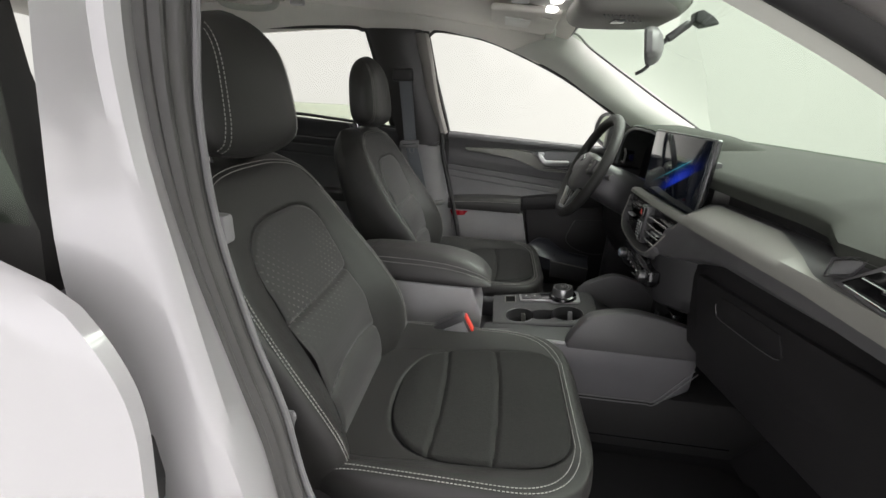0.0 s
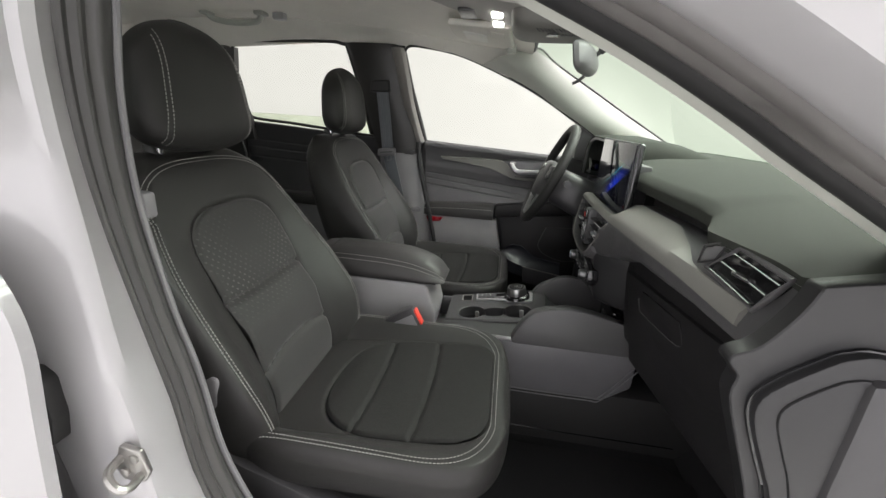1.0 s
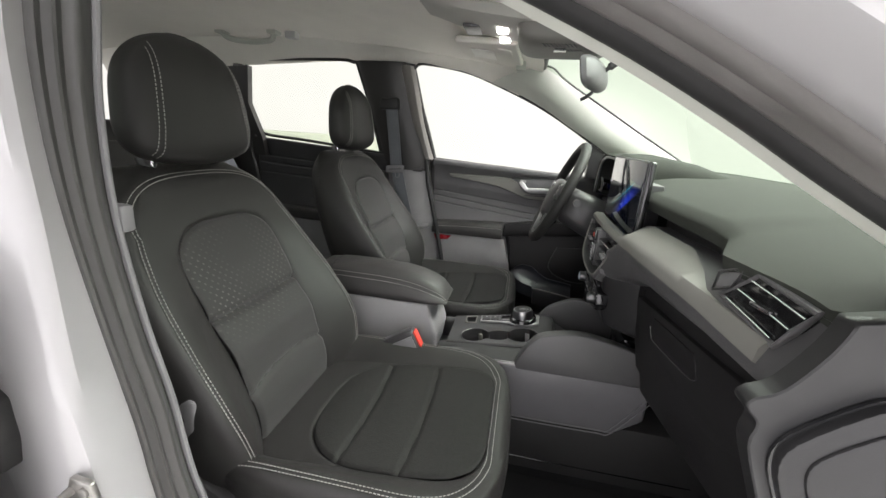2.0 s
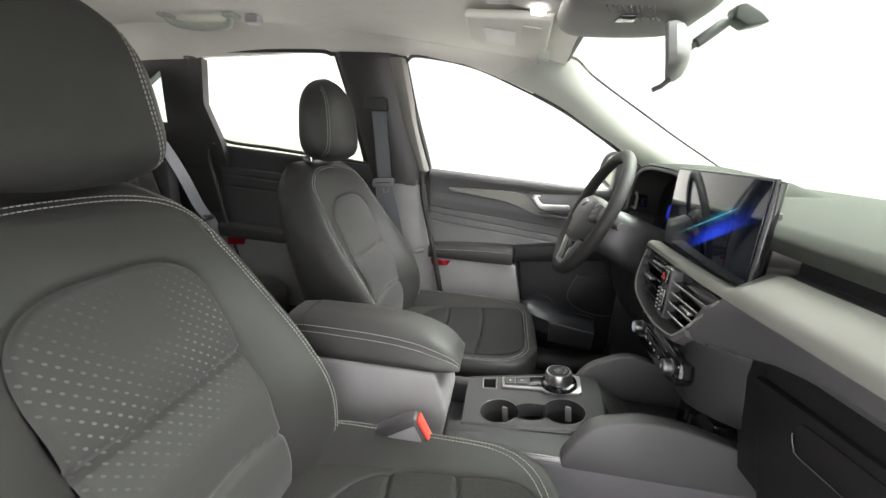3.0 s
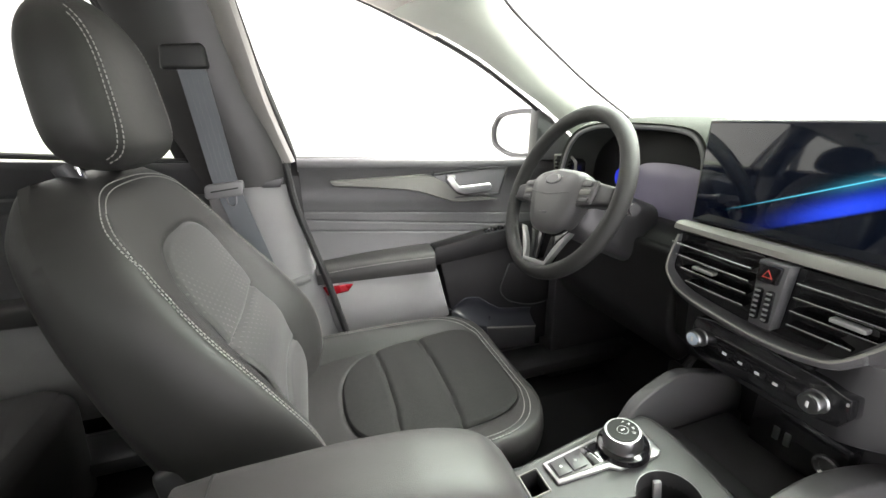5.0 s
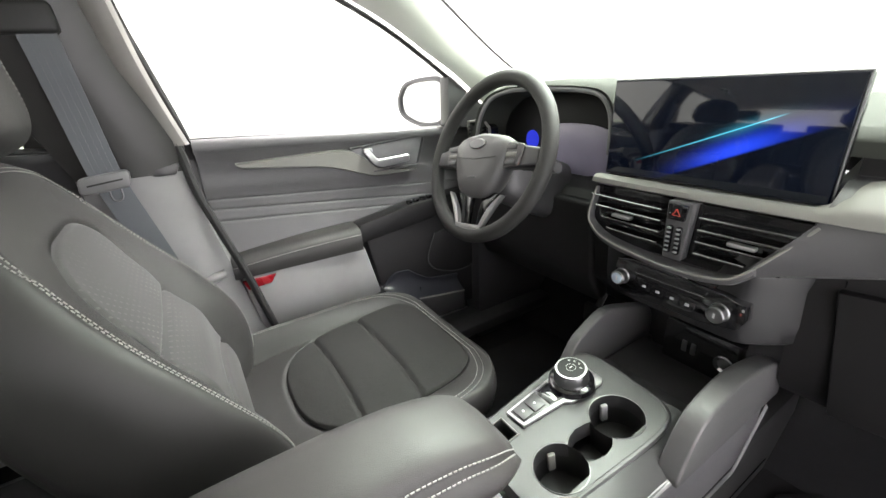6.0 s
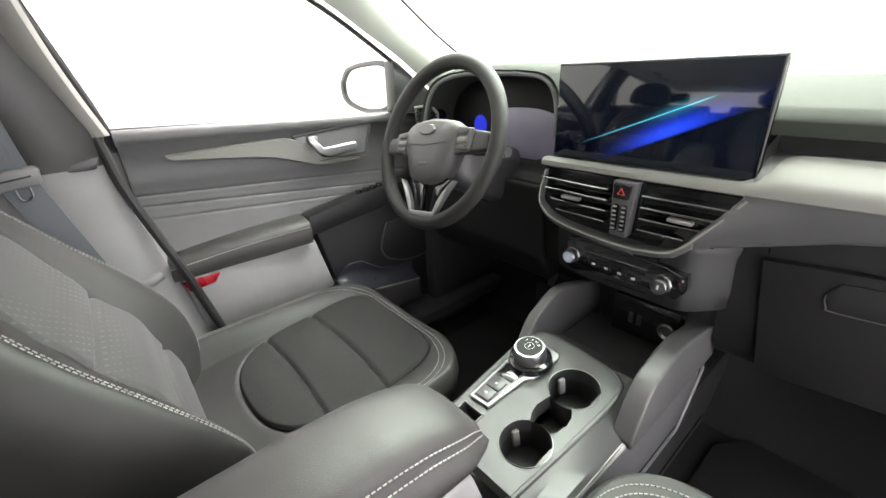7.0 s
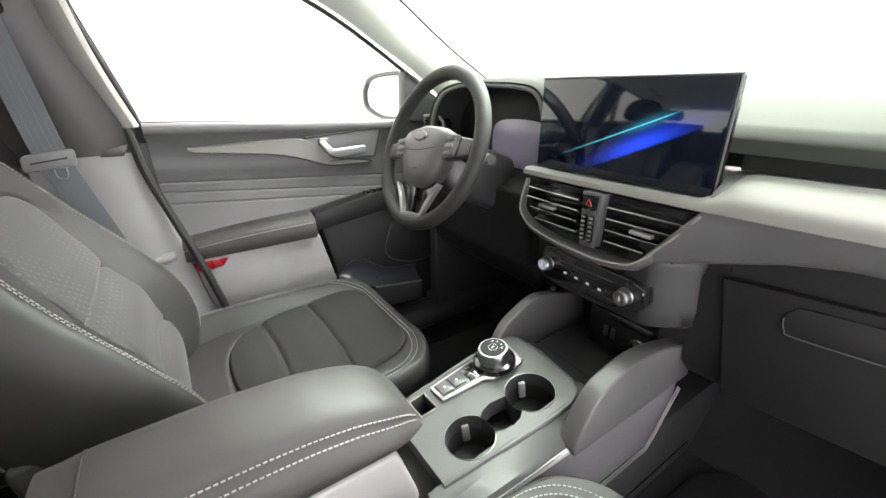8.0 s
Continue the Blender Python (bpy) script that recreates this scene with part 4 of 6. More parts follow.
def cushion_grid():
    nv = 130
    grid = []
    for j in range(nv + 1):
        x = CUSH_L * math.sin(j / nv * math.pi / 2) ** 0.9
        w = cush_half(x)
        front = max(0.0, (x - 0.40) / (CUSH_L - 0.40))
        ring = [(x, w * ring_y(k), cush_z(x, w * ring_y(k))) for k in range(NF + 1)]
        for k in range(1, NB):
            q = -math.sin((-1 + 2 * k / NB) * math.pi / 2)
            ring.append((x - 0.02 * front * (1 - q * q), w * q * 0.97, -0.020 - (0.062 - 0.012 * front) * max(0.0, 1 - abs(q) ** 8) ** 0.3))
        grid.append(ring)
    return grid


def insert_back(u, v):
    h = -0.02 + 0.427 * math.sin(v * math.pi / 2)
    y = (2 * u - 1) * arch_half(h)
    return (back_x(y, h, 0.002), y, h)


def insert_cushion(u, v):
    r = -math.cos(v * math.pi) * 0.9995
    ln, n = ins_len(INS_X + 0.1 * r)
    x = INS_X + ln * r
    y = (2 * u - 1) * INS_W * (1 - abs(r) ** n) ** (1 / n)
    return (x, y, cush_z(x, y, 0.0015))


def power(c, e):
    return math.copysign(abs(c) ** e, c)


def front_seat(m, sink, label):
    """A front seat; sink lowers its height-adjusted cushion."""
    st = thing("front_seat", label, "car seat", "front seats", m=m)
    back_m = at(0.0, 0, 0.0, 0, -22, 0)
    part("backrest", loft(seat_back_grid()), SEATCOVER, st, "black leatherette backrest cover", back_m, 60)
    part("backrest_insert", sheet(insert_back, 90, 150), CLOTH_DOTS, st, "perforated charcoal cloth insert", back_m, 60)
    for inset in (0.0, 0.007):
        line = [(soft_table(SEW_HALF, v) - inset, v) for v in (-0.045 + 0.445 * k / 70 for k in range(70))]
        half = soft_table(SEW_HALF, 0.40) - inset
        arch = [(half * power(math.cos(a), 0.72), 0.40 + (0.103 - inset) * power(math.sin(a), 0.86)) for a in (math.pi * k / 60 for k in range(61))]
        path = line + arch + [(-y, v) for y, v in reversed(line)]
        part("stitching", stitches([(back_x(y, v) + 0.0012, y, v) for y, v in path], 0.0008), THREAD, st, "pale grey stitching", back_m)
    # headrest and posts
    head_m = back_m @ at(0.0, 0, BACK_H - 0.004, 0, 20, 0)
    nh = 40
    rings, shape = [], []
    for j in range(nh + 1):
        t = j / nh
        z = 0.222 * (1 - math.cos(t * math.pi)) / 2
        f = z / 0.222
        k = max(0.03, 1 - abs(2 * f - 1) ** (5.5 if f < 0.5 else 3.0)) ** 0.5
        w = (0.147 - 0.046 * max(0, f - 0.30) ** 1.2 - 0.008 * (1 - f)) * k
        dep = (0.053 - 0.010 * f) * k
        lean = 0.044 - 0.010 * f
        shape.append((w, dep, lean, z))
        rings.append([(dep * power(math.sin(a), 0.75) + lean, w * power(math.cos(a), 0.7), z) for a in (math.tau * (i + 0.5) / 72 for i in range(72))])
    hr = part("headrest", loft(rings), SEATCOVER, st, "black padded headrest", head_m, 60)
    for sy in (-0.112, -0.103, 0.103, 0.112):
        pts = []
        for w, dep, lean, z in shape:
            y = sy * (1 - 0.28 * max(0, z / 0.222 - 0.2))
            if abs(y) < w * 0.985 and z > 0.01:
                a = math.acos((abs(y) / w) ** (1 / 0.7))
                pts.append((dep * math.sin(a) ** 0.75 + lean + 0.001, y, z))
        part("stitching", stitches(pts, 0.0008), THREAD, hr)
    for sy in (-0.065, 0.065):
        part("headrest_post", tube([(0.0, sy, BACK_H - 0.03), (0.035, sy, BACK_H + 0.06)], 0.0065, 10), CHROME, st, "", back_m)
        part("post_collar", tube([(0.0, sy, BACK_H - 0.012), (0.0, sy, BACK_H + 0.012)], 0.014, 12), HARD, st, "", back_m)
    # cushion
    cm = at(-0.03, 0, 0.018 - sink, 0, -3, 0)
    part("cushion", loft(cushion_grid()), SEATCOVER, st, "black leatherette cushion cover", cm, 60)
    part("cushion_insert", sheet(insert_cushion, 80, 120), CLOTH, st, "charcoal cloth cushion insert", cm, 60)
    for inset in (0.0, 0.008):
        side = [(0.10 + (0.387 - inset) * math.sin(k / 80 * math.pi / 2)) for k in range(81)]
        path = [(x, -(sew_half(x + inset) - inset)) for x in side] + [(x, sew_half(x + inset) - inset) for x in reversed(side)]
        part("stitching", stitches([(x, y, cush_z(x, y) + 0.0012) for x, y in path], 0.0008), THREAD, st, "pale grey stitching", cm)
    # lower frame and side cover
    part("seat_base", box(0.02, 0.40, -0.17, 0.17, -0.16, -0.06, 0.02), HARD, st)
    part("side_cover", prism([(-0.12, 0.05), (-0.11, -0.09), (0.34, -0.14), (0.40, -0.10), (0.20, -0.055), (0.03, 0.0), (-0.06, 0.06)], "y", -0.238, -0.205, 0.008), HARD, st, "dark plastic side cover")
    part("recliner_cover", prism([(-0.13, 0.14), (-0.12, 0.02), (-0.02, -0.03), (0.02, 0.0), (-0.02, 0.05), (-0.07, 0.16)], "y", -0.246, -0.226, 0.009, 3), HARD, st, "dark plastic recliner cover")
    for sy in (-0.17, 0.17):
        part("seat_rail", box(-0.06, 0.46, sy - 0.02, sy + 0.02, -0.285, -0.14, 0.004), HARD, st)
    return st


P_SEAT = (-0.650, -0.380, 0.575)
D_SEAT = (-0.660, 0.380, 0.582)
seat = front_seat(at(*P_SEAT), 0.0, "charcoal cloth front car seat with grey stitching beside open doorway")
front_seat(at(*D_SEAT), 0.020, "charcoal cloth front car seat with lowered cushion behind the steering wheel")
part("side_shield", prism([(-0.016, 0.167), (0.016, 0.181), (0.026, 0.172), (0.022, 0.125), (-0.005, 0.095), (-0.02, 0.11)], "y", -0.25, -0.215, 0.008, 3), MIDPL, seat, "grey plastic side shield")

# ---- rear bench ----
bench = thing("rear_bench", "dark cloth rear bench seat with stitched backrests", "car seat")
for cy in (0.36, -0.36):
    part("backrest", prism([(-1.62, 0.50), (-1.82, 1.10), (-1.72, 1.13), (-1.68, 1.09), (-1.50, 0.52)], "y", cy - 0.27, cy + 0.27, 0.03, 4), LEATHER, bench)
    part("insert", prism([(-1.520, 0.56), (-1.645, 0.95), (-1.626, 0.955), (-1.503, 0.56)], "y", cy - 0.16, cy + 0.16, 0.004), CLOTH, bench)
    part("headrest", box(-1.80, -1.68, cy * 1.25 - 0.135, cy * 1.25 + 0.135, 1.155, 1.325, 0.05, 5), LEATHER, bench)
    part("headrest_post", tube([(-1.74, cy * 1.2 - 0.05, 1.08), (-1.74, cy * 1.2 - 0.05, 1.18)], 0.006), CHROME, bench)
    part("stitching", stitches([(-1.668, cy - 0.24, 1.05), (-1.668, cy + 0.24, 1.05)]), THREAD, bench)
part("centre_section", prism([(-1.64, 0.50), (-1.80, 1.0), (-1.70, 1.02), (-1.66, 0.99), (-1.52, 0.52)], "y", -0.095, 0.095, 0.02, 3), LEATHER, bench)
part("cushion", prism([(-1.62, 0.30), (-1.62, 0.56), (-1.15, 0.60), (-1.10, 0.57), (-1.12, 0.30)], "y", -0.64, 0.64, 0.03, 4), LEATHER, bench)

# ---- dashboard ----
dash = thing("dashboard", "dark soft-touch dashboard with silver trim strip and air vents", "dashboard")


def trim_z(y):
    return lerp_table(((-0.66, 0.945), (-0.50, 0.955), (-0.323, 0.958), (-0.144, 0.957), (0.22, 0.956)), y)


def face_x(y):
    return 0.018 + 0.062 * (abs(y) / 0.66) ** 2.0


def pad(u, v):
    """Dash top: v runs from the front lip back to the glass."""
    y = 0.705 - 1.41 * u
    lip = lerp_table(((-0.71, 1.052), (-0.66, 1.022), (-0.60, 1.024), (-0.50, 1.024), (-0.40, 1.036), (-0.30, 1.038), (-0.16, 1.040), (0.2, 1.038), (0.7, 1.03)), y)
    x0 = face_x(y) + 0.049 + 0.13 * min(1, max(0, (y - 0.17) / 0.03)) * min(1, max(0, (0.62 - y) / 0.03)) - 0.039 * min(1, max(0, (-y - 0.44) / 0.06))
    x = x0 + v * (0.60 - x0)
    step = 0.013 * min(1.0, max(0.0, (y + 0.50) / 0.10)) * min(1.0, max(0.0, (0.16 - y) / 0.05))
    z = lip + step * min(1.0, v / 0.035) ** 0.55 + (1.085 - lip - step) * (1 - math.exp(-v * 3.6)) / (1 - math.exp(-3.6)) - 0.045 * max(0, v - 0.55) ** 1.5
    z += 0.022 * bell(y - 0.37, 0.17) * bell(v - 0.22, 0.20)
    z -= 0.02 * max(0, (abs(y) - 0.62) / 0.09) ** 2
    return (x, y, z)


part("dash_pad", sheet(lambda u, v: pad(u, v ** 1.9), 90, 44, (0.004, 0, -0.018)), DASHPAD, dash, "dark grained dash top pad")
# passenger fascia: dark slot, sloping ledge, trim face, lower lip, glovebox wall
rings, walls = [], []
for k in range(41):
    yc = -0.115 - k * 0.595 / 40
    lip = pad(min(1, (0.705 - yc) / 1.41), 0)[2] - 0.012
    shut = min(1.0, max(0.0, (-yc - 0.44) / 0.06))
    ring = []
    tz = trim_z(yc)

    def put(dx, z):
        edge = lerp_table(((0.862, -0.094), (0.905, -0.130), (0.944, -0.158), (0.97, -0.162)), z)
        y = -0.71 + (1 - k / 40) * (edge + 0.71)
        near = max(0.0, 1 - k / 5) ** 1.5 if z < 0.938 and dx < 0.03 else 0.0
        ring.append((face_x(y) + dx - 0.020 * near, y, z))

    g = lerp_table(((-0.71, 0.93), (-0.60, 0.915), (-0.302, 0.910), (-0.25, 0.899), (-0.167, 0.864), (-0.087, 0.838)), yc)
    put(0.061 - 0.049 * shut, lip)
    put(0.085 - 0.068 * shut, lip - 0.004)
    put(0.085 - 0.070 * shut, tz + 0.037)
    put(0.046 - 0.034 * shut, tz + 0.036 - 0.004 * shut)
    put(0.003, tz + 0.008)
    put(-0.004, tz - 0.010)
    put(0.000, tz - 0.030)
    put(0.006, g + 0.012)
    put(0.012, g + 0.003)
    put(0.020, g)
    put(0.055, g - 0.008)
    ring += [(0.5, ring[-1][1], 0.86), (0.55, ring[-1][1], 1.0)]
    rings.append(ring)
    low = []
    for dx, z in ((0.057, g - 0.004), (0.058, g - 0.03), (0.066, 0.76), (0.088, 0.66), (0.12, 0.625)):
        y = min(-0.13, yc)
        low.append((face_x(y) + dx, y - 0.001 * k / 40, z))
    if yc <= -0.13:
        walls.append(low + [(0.5, yc, 0.60), (0.5, yc, 0.84)])
# wall below the lip, with the lip's shade put into its colour
part("glovebox_wall", loft(walls), DASHLOW, dash, "dark lower dash wall, blackened for shade")
# black strip inside the slot paints in the shade of its depth
part("slot_shade", loft([[(r[1][0] - 0.003, r[1][1], r[1][2]), (r[2][0] - 0.003, r[2][1], r[2][2] + 0.002), (r[2][0] + 0.004, r[2][1], r[2][2] + 0.002), (r[1][0] + 0.004, r[1][1], r[1][2])] for r in rings[:25]]), RUBBER, dash, "black strip standing in for the slot's shade")
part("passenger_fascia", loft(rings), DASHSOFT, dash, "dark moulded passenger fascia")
# end panel beside the door opening
part("end_panel", prism([(p.x, p.z) for p in smooth_path([(0.072, 0, 1.028), (0.062, 0, 1.000), (0.038, 0, 0.962), (0.018, 0, 0.950), (0.014, 0, 0.940), (0.026, 0, 0.926), (0.024, 0, 0.903), (0.042, 0, 0.854), (0.063, 0, 0.80), (0.10, 0, 0.70), (0.16, 0, 0.56)], 3)] + [(0.50, 0.50), (0.56, 1.02), (0.14, 1.042)], "y", -0.714, -0.690, 0.0015, 1), ENDPL, dash, "dark dash end panel")
cover = [(p.x, p.z) for p in smooth_path([(0.080, 0, 0.804), (0.053, 0, 0.863), (0.042, 0, 0.897), (0.050, 0, 0.922), (0.088, 0, 0.956), (0.110, 0, 0.968), (0.145, 0, 0.970), (0.30, 0, 0.950)], 3)] + [(0.33, 0.72), (0.16, 0.62), (0.115, 0.70)]
part("end_cover", prism(cover, "y", -0.728, -0.706, 0.003, 2), ENDPL, dash, "dark grey fuse access cover")
part("cover_gap", tube([(x, -0.7155, z) for x, z in cover], 0.0028, 6, True), GLOSSY, dash)
cover_mid = (sum(x for x, z in cover) / len(cover), sum(z for x, z in cover) / len(cover))
part("cover_face", prism([(cover_mid[0] + (x - cover_mid[0]) * 0.72, cover_mid[1] + (z - cover_mid[1]) * 0.72) for x, z in cover], "y", -0.7315, -0.726, 0.003, 2), ENDPL, dash)
# silver trim strip, widening towards its far end
rings = []
for k in range(61):
    y = 0.172 - k * 0.789 / 60
    x, tz = face_x(y), trim_z(y)
    t = k / 60
    fat = 0.006 + 0.010 * bell(t - 0.55, 0.3)
    drop = 0.004 * max(0, (t - 0.82) / 0.18)
    deep = 0.028 * min(1, max(0, (-y - 0.150) / 0.035)) * min(1, max(0, (0.49 + y) / 0.12))
    low = 0.009 * min(1.0, max(0.0, (y + 0.19) / 0.03))
    rings.append([(x + 0.018 + deep, y, tz + 0.014 - low + deep * 1.0), (x + 0.001, y, tz + 0.013 - low + fat * 0.3), (x - 0.006, y, tz + 0.006 - low * 0.5), (x - 0.008, y, tz - 0.006 - drop), (x + 0.002, y, tz - 0.010 - drop), (x + 0.02, y, tz - 0.008 - drop)])
part("trim_strip", loft(rings), SATIN, dash, "satin silver trim strip")
# driver side fascia, below and beside the column
part("driver_fascia", prism([(0.20, 0.915), (0.13, 0.915), (0.10, 0.905), (0.07, 0.88), (0.09, 0.72), (0.20, 0.62), (0.58, 0.62), (0.58, 0.915)], "y", 0.14, 0.70, 0.006), DASHLOW, dash, "dark driver side fascia")
part("knee_panel", prism([(0.062, 0.89), (0.075, 0.72), (0.12, 0.64), (0.15, 0.66), (0.10, 0.89)], "y", 0.20, 0.62, 0.012, 3), DASHLOW, dash)
# centre stack
rings = []
for k in range(41):
    y = 0.138 - 0.330 * k / 40
    e = 0.02 * min(1, max(0.0, y) / 0.138) ** 4 + 0.125 * max(0.0, (-y - 0.100) / 0.092) ** 1.35
    b = min(1.0, max(0.0, (-y - 0.06) / 0.05))
    rings.append([(0.062 + e - 0.03 * b, y, 0.935), (0.048 + e - 0.03 * b, y, 0.915), (0.024 + e - 0.018 * b, y, 0.868), (0.020 + e - 0.010 * b, y, 0.846), (0.016 + e, y, 0.830), (0.020 + e, y, 0.770), (0.030 + e, y, 0.738), (0.05 + e, y, 0.728), (0.11 + e * 0.5, y, 0.722), (0.5, y, 0.722), (0.5, y, 0.93)])
part("lower_centre", loft(rings), ENDPL, dash, "dark centre panel")


# centre vents in one swept bezel
VL = [(0.158, 0.942), (0.165, 0.89), (0.150, 0.868), (0.11, 0.852), (0.0, 0.842), (-0.07, 0.847), (-0.10, 0.862), (-0.135, 0.905), (-0.163, 0.944)]
vp = smooth_path([(0, y, z) for y, z in VL], 6)
part("vent_backing", prism([(p.y, p.z) for p in vp], "x", 0.020, 0.060, 0), GLOSSY, dash)
part("vent_bezel", tube([(-0.011 + 0.32 * abs(p.y) ** 2 + 0.16 * max(0, p.z - 0.85), p.y, p.z) for p in vp], 0.0020, 8), SATIN, dash, "satin silver vent bezel")
part("vent_surround", loft([[(-0.010 + 0.32 * p.y ** 2 + 0.16 * max(0, p.z - 0.85), p.y, p.z), (-0.006 + 0.32 * p.y ** 2 + 0.16 * max(0, p.z - 0.85), p.y * 1.01, p.z - 0.010), (0.02, p.y, p.z - 0.018), (0.03, p.y, p.z)] for p in vp[:-10]]), DASHSOFT, dash)
for nm, ya, yb in (("air_vent", 0.166, 0.028), ("air_vent", -0.030, -0.150)):
    vent = part(nm, prism([(ya, 0.944), (yb, 0.944), (yb * 0.9 if yb < 0 else yb, 0.862), (ya * 0.92 if ya > 0 else ya, 0.862)], "x", 0.024, 0.030, 0), GLOSSY, dash, "gloss black air vent")
    for k in range(4):
        z = 0.870 + k * 0.0188
        lim = 0.075 + (z - 0.858) * 1.1
        a = min(ya, 0.118 + (z - 0.858) * 0.75) if ya > 0 else ya
        b = max(yb, -lim - 0.01) if yb < 0 else yb
        blade = []
        for q in range(9):
            y = a + (b - a) * q / 8
            x = 0.002 + 0.25 * y * y
            blade.append([(x, y, z), (x + 0.001, y, z + 0.0016), (x + 0.020, y, z + 0.0052), (x + 0.021, y, z + 0.0036), (x + 0.002, y, z - 0.0014)])
        part("slat", loft(blade), GLOSSY, vent, "gloss black slat")
        part("slat_edge", tube([(r[1][0] - 0.0004, r[1][1], r[1][2]) for r in blade], 0.0010, 6), CHROME, vent, "chrome slat edge")
    for k in range(7):
        y = ya + (yb - ya) * (k + 0.6) / 7.2
        part("vane", box(0.0245, 0.030, y - 0.0008, y + 0.0008, 0.866, 0.942, 0), RUBBER, vent)
    ym = (ya + yb) / 2
    part("vent_tab", box(0.0, 0.012, ym - 0.018, ym + 0.018, 0.8965, 0.9025, 0.002), BRIGHT, vent)
# hazard switch over two thumb wheels
part("switch_stalk", prism([(0.019, 0.946), (0.016, 0.852), (-0.014, 0.852), (-0.020, 0.946)], "x", 0.001, 0.03, 0.003), DASHSOFT, dash)
hz = part("hazard_switch", prism([(0.0145, 0.943), (0.0135, 0.918), (-0.0125, 0.918), (-0.0150, 0.943)], "x", -0.005, 0.002, 0.002), GLOSSY, dash, "black hazard switch with red triangle")
part("triangle", tube([(-0.0054, 0.006, 0.926), (-0.0054, -0.006, 0.926), (-0.0054, 0.0, 0.936)], 0.0008, 6, True), REDBTN, hz, "red triangle")
for y in (0.0080, -0.0065):
    tw = part("thumb_wheel", box(-0.004, 0.004, y - 0.0045, y + 0.0045, 0.862, 0.908, 0.003), GLOSSY, dash)
    for k in range(6):
        part("ridge", box(-0.0062, -0.003, y - 0.003, y + 0.003, 0.866 + k * 0.0075, 0.8685 + k * 0.0075, 0.0008), BRIGHT, tw)
# narrow slot and climate panel
part("slot_panel", prism([(0.050, 0.846), (0.044, 0.834), (-0.066, 0.826), (-0.072, 0.838)], "x", -0.016, 0.010, 0.002), GLOSSY, dash, "black slot below the vents", at(0.024, 0.002, -0.009))
# pale grey bar modelled in place of a glint on the slot
part("slot_glint", prism([(0.026, 0.842), (0.026, 0.838), (-0.030, 0.834), (-0.030, 0.838)], "x", -0.0175, -0.010, 0.0005), GREYPL, dash, "", at(0.024, 0.002, -0.009))
cp = [(0.094, 0.816), (0.088, 0.830), (0.06, 0.836), (-0.09, 0.828), (-0.118, 0.820), (-0.121, 0.795), (-0.112, 0.778), (-0.06, 0.768), (0.08, 0.768), (0.094, 0.780)]
panel = part("climate_panel", prism(cp, "x", -0.026, 0.0, 0.003), GLOSSY, dash, "gloss black climate control panel", at(0.030, 0.004, -0.007))
part("panel_rim", tube([(-0.027, y, z) for y, z in cp[1:4]], 0.0009, 6), DARKCHROME, panel)
for y in (0.078, -0.086):
    kb = part("knob", lathe([(0.0, 0.015), (0.0115, 0.015), (0.0128, 0.0135), (0.0132, 0.010), (0.0132, 0.002), (0.0150, 0.0), (0.0, 0.0)], 32), DARKCHROME, panel, "knurled dark chrome knob", at(-0.026, y, 0.798, 0, -90, 0))
    part("knob_face", disc(0.0100, 0.0012, 28), PALEBLUE if y > 0 else DARKCHROME, kb, "", at(0, 0, 0.0148))
    part("knob_mark", box(-0.004, 0.004, -0.0015, 0.0015, 0.0158, 0.0164, 0), GREYMARK, kb)
part("key_bank", prism([(0.048, 0.808), (0.05, 0.790), (-0.068, 0.783), (-0.072, 0.802)], "x", -0.028, -0.024, 0.001), GLOSSY, panel)
for k in range(4):
    y = 0.032 - 0.0245 * k
    key = part("key", box(-0.0300, -0.026, y - 0.0115, y + 0.0115, 0.788 - k * 0.0012, 0.803 - k * 0.0012, 0.0012), GLOSSY, panel)
    part("key_mark", box(-0.0305, -0.0299, y - 0.0032, y + 0.0032, 0.794 - k * 0.0012, 0.798 - k * 0.0012, 0), GREYMARK, key)
part("chrome_line", box(-0.0285, -0.026, -0.062, 0.052, 0.8135, 0.8150, 0.0005), CHROME, panel)
part("panel_key", box(-0.0275, -0.026, -0.117, -0.114, 0.812, 0.816, 0.0005), GREYPL, panel)
# ports under the panel
port = part("port_panel", box(0.085, 0.11, -0.10, 0.03, 0.615, 0.70, 0.005), GLOSSY, dash, "black panel with charging ports", at(0, 0, 0, 0, 0, 0))
for k in range(2):
    part("usb_port", box(0.082, 0.087, -0.030 + k * 0.016, -0.021 + k * 0.016, 0.645, 0.668, 0.002), DARKCHROME, port, "charging port")
part("power_socket", lathe([(0.010, 0.0), (0.016, 0.0), (0.017, 0.005), (0.014, 0.006), (0.010, 0.002)], 28), CHROME, port, "round power socket", at(0.086, -0.078, 0.655, 0, -90, 0))
# glovebox lid with its recessed handle
LID = at(0.098, -0.4, 0.85, 0, -9, 7) @ at(-0.098, 0.4, -0.85)
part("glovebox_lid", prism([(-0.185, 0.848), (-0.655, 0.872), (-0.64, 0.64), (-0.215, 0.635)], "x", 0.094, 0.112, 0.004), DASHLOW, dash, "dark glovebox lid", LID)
gh = [(p.y, p.z) for p in smooth_path([(0, -0.43, 0.822), (0, -0.42, 0.798), (0, -0.285, 0.790), (0, -0.268, 0.797), (0, -0.264, 0.816), (0, -0.272, 0.832), (0, -0.29, 0.838), (0, -0.42, 0.844)], 4)]
part("glovebox_handle", prism(gh, "x", 0.0915, 0.104, 0.0015), DASHLOW, dash, "moulded glovebox pull", LID)
# lighter rod drawn as the highlight along the pull's lower edge
part("handle_highlight", tube([(0.0905, y, z) for y, z in gh[3:17]], 0.0009, 6), WINGPL, dash, "", LID)
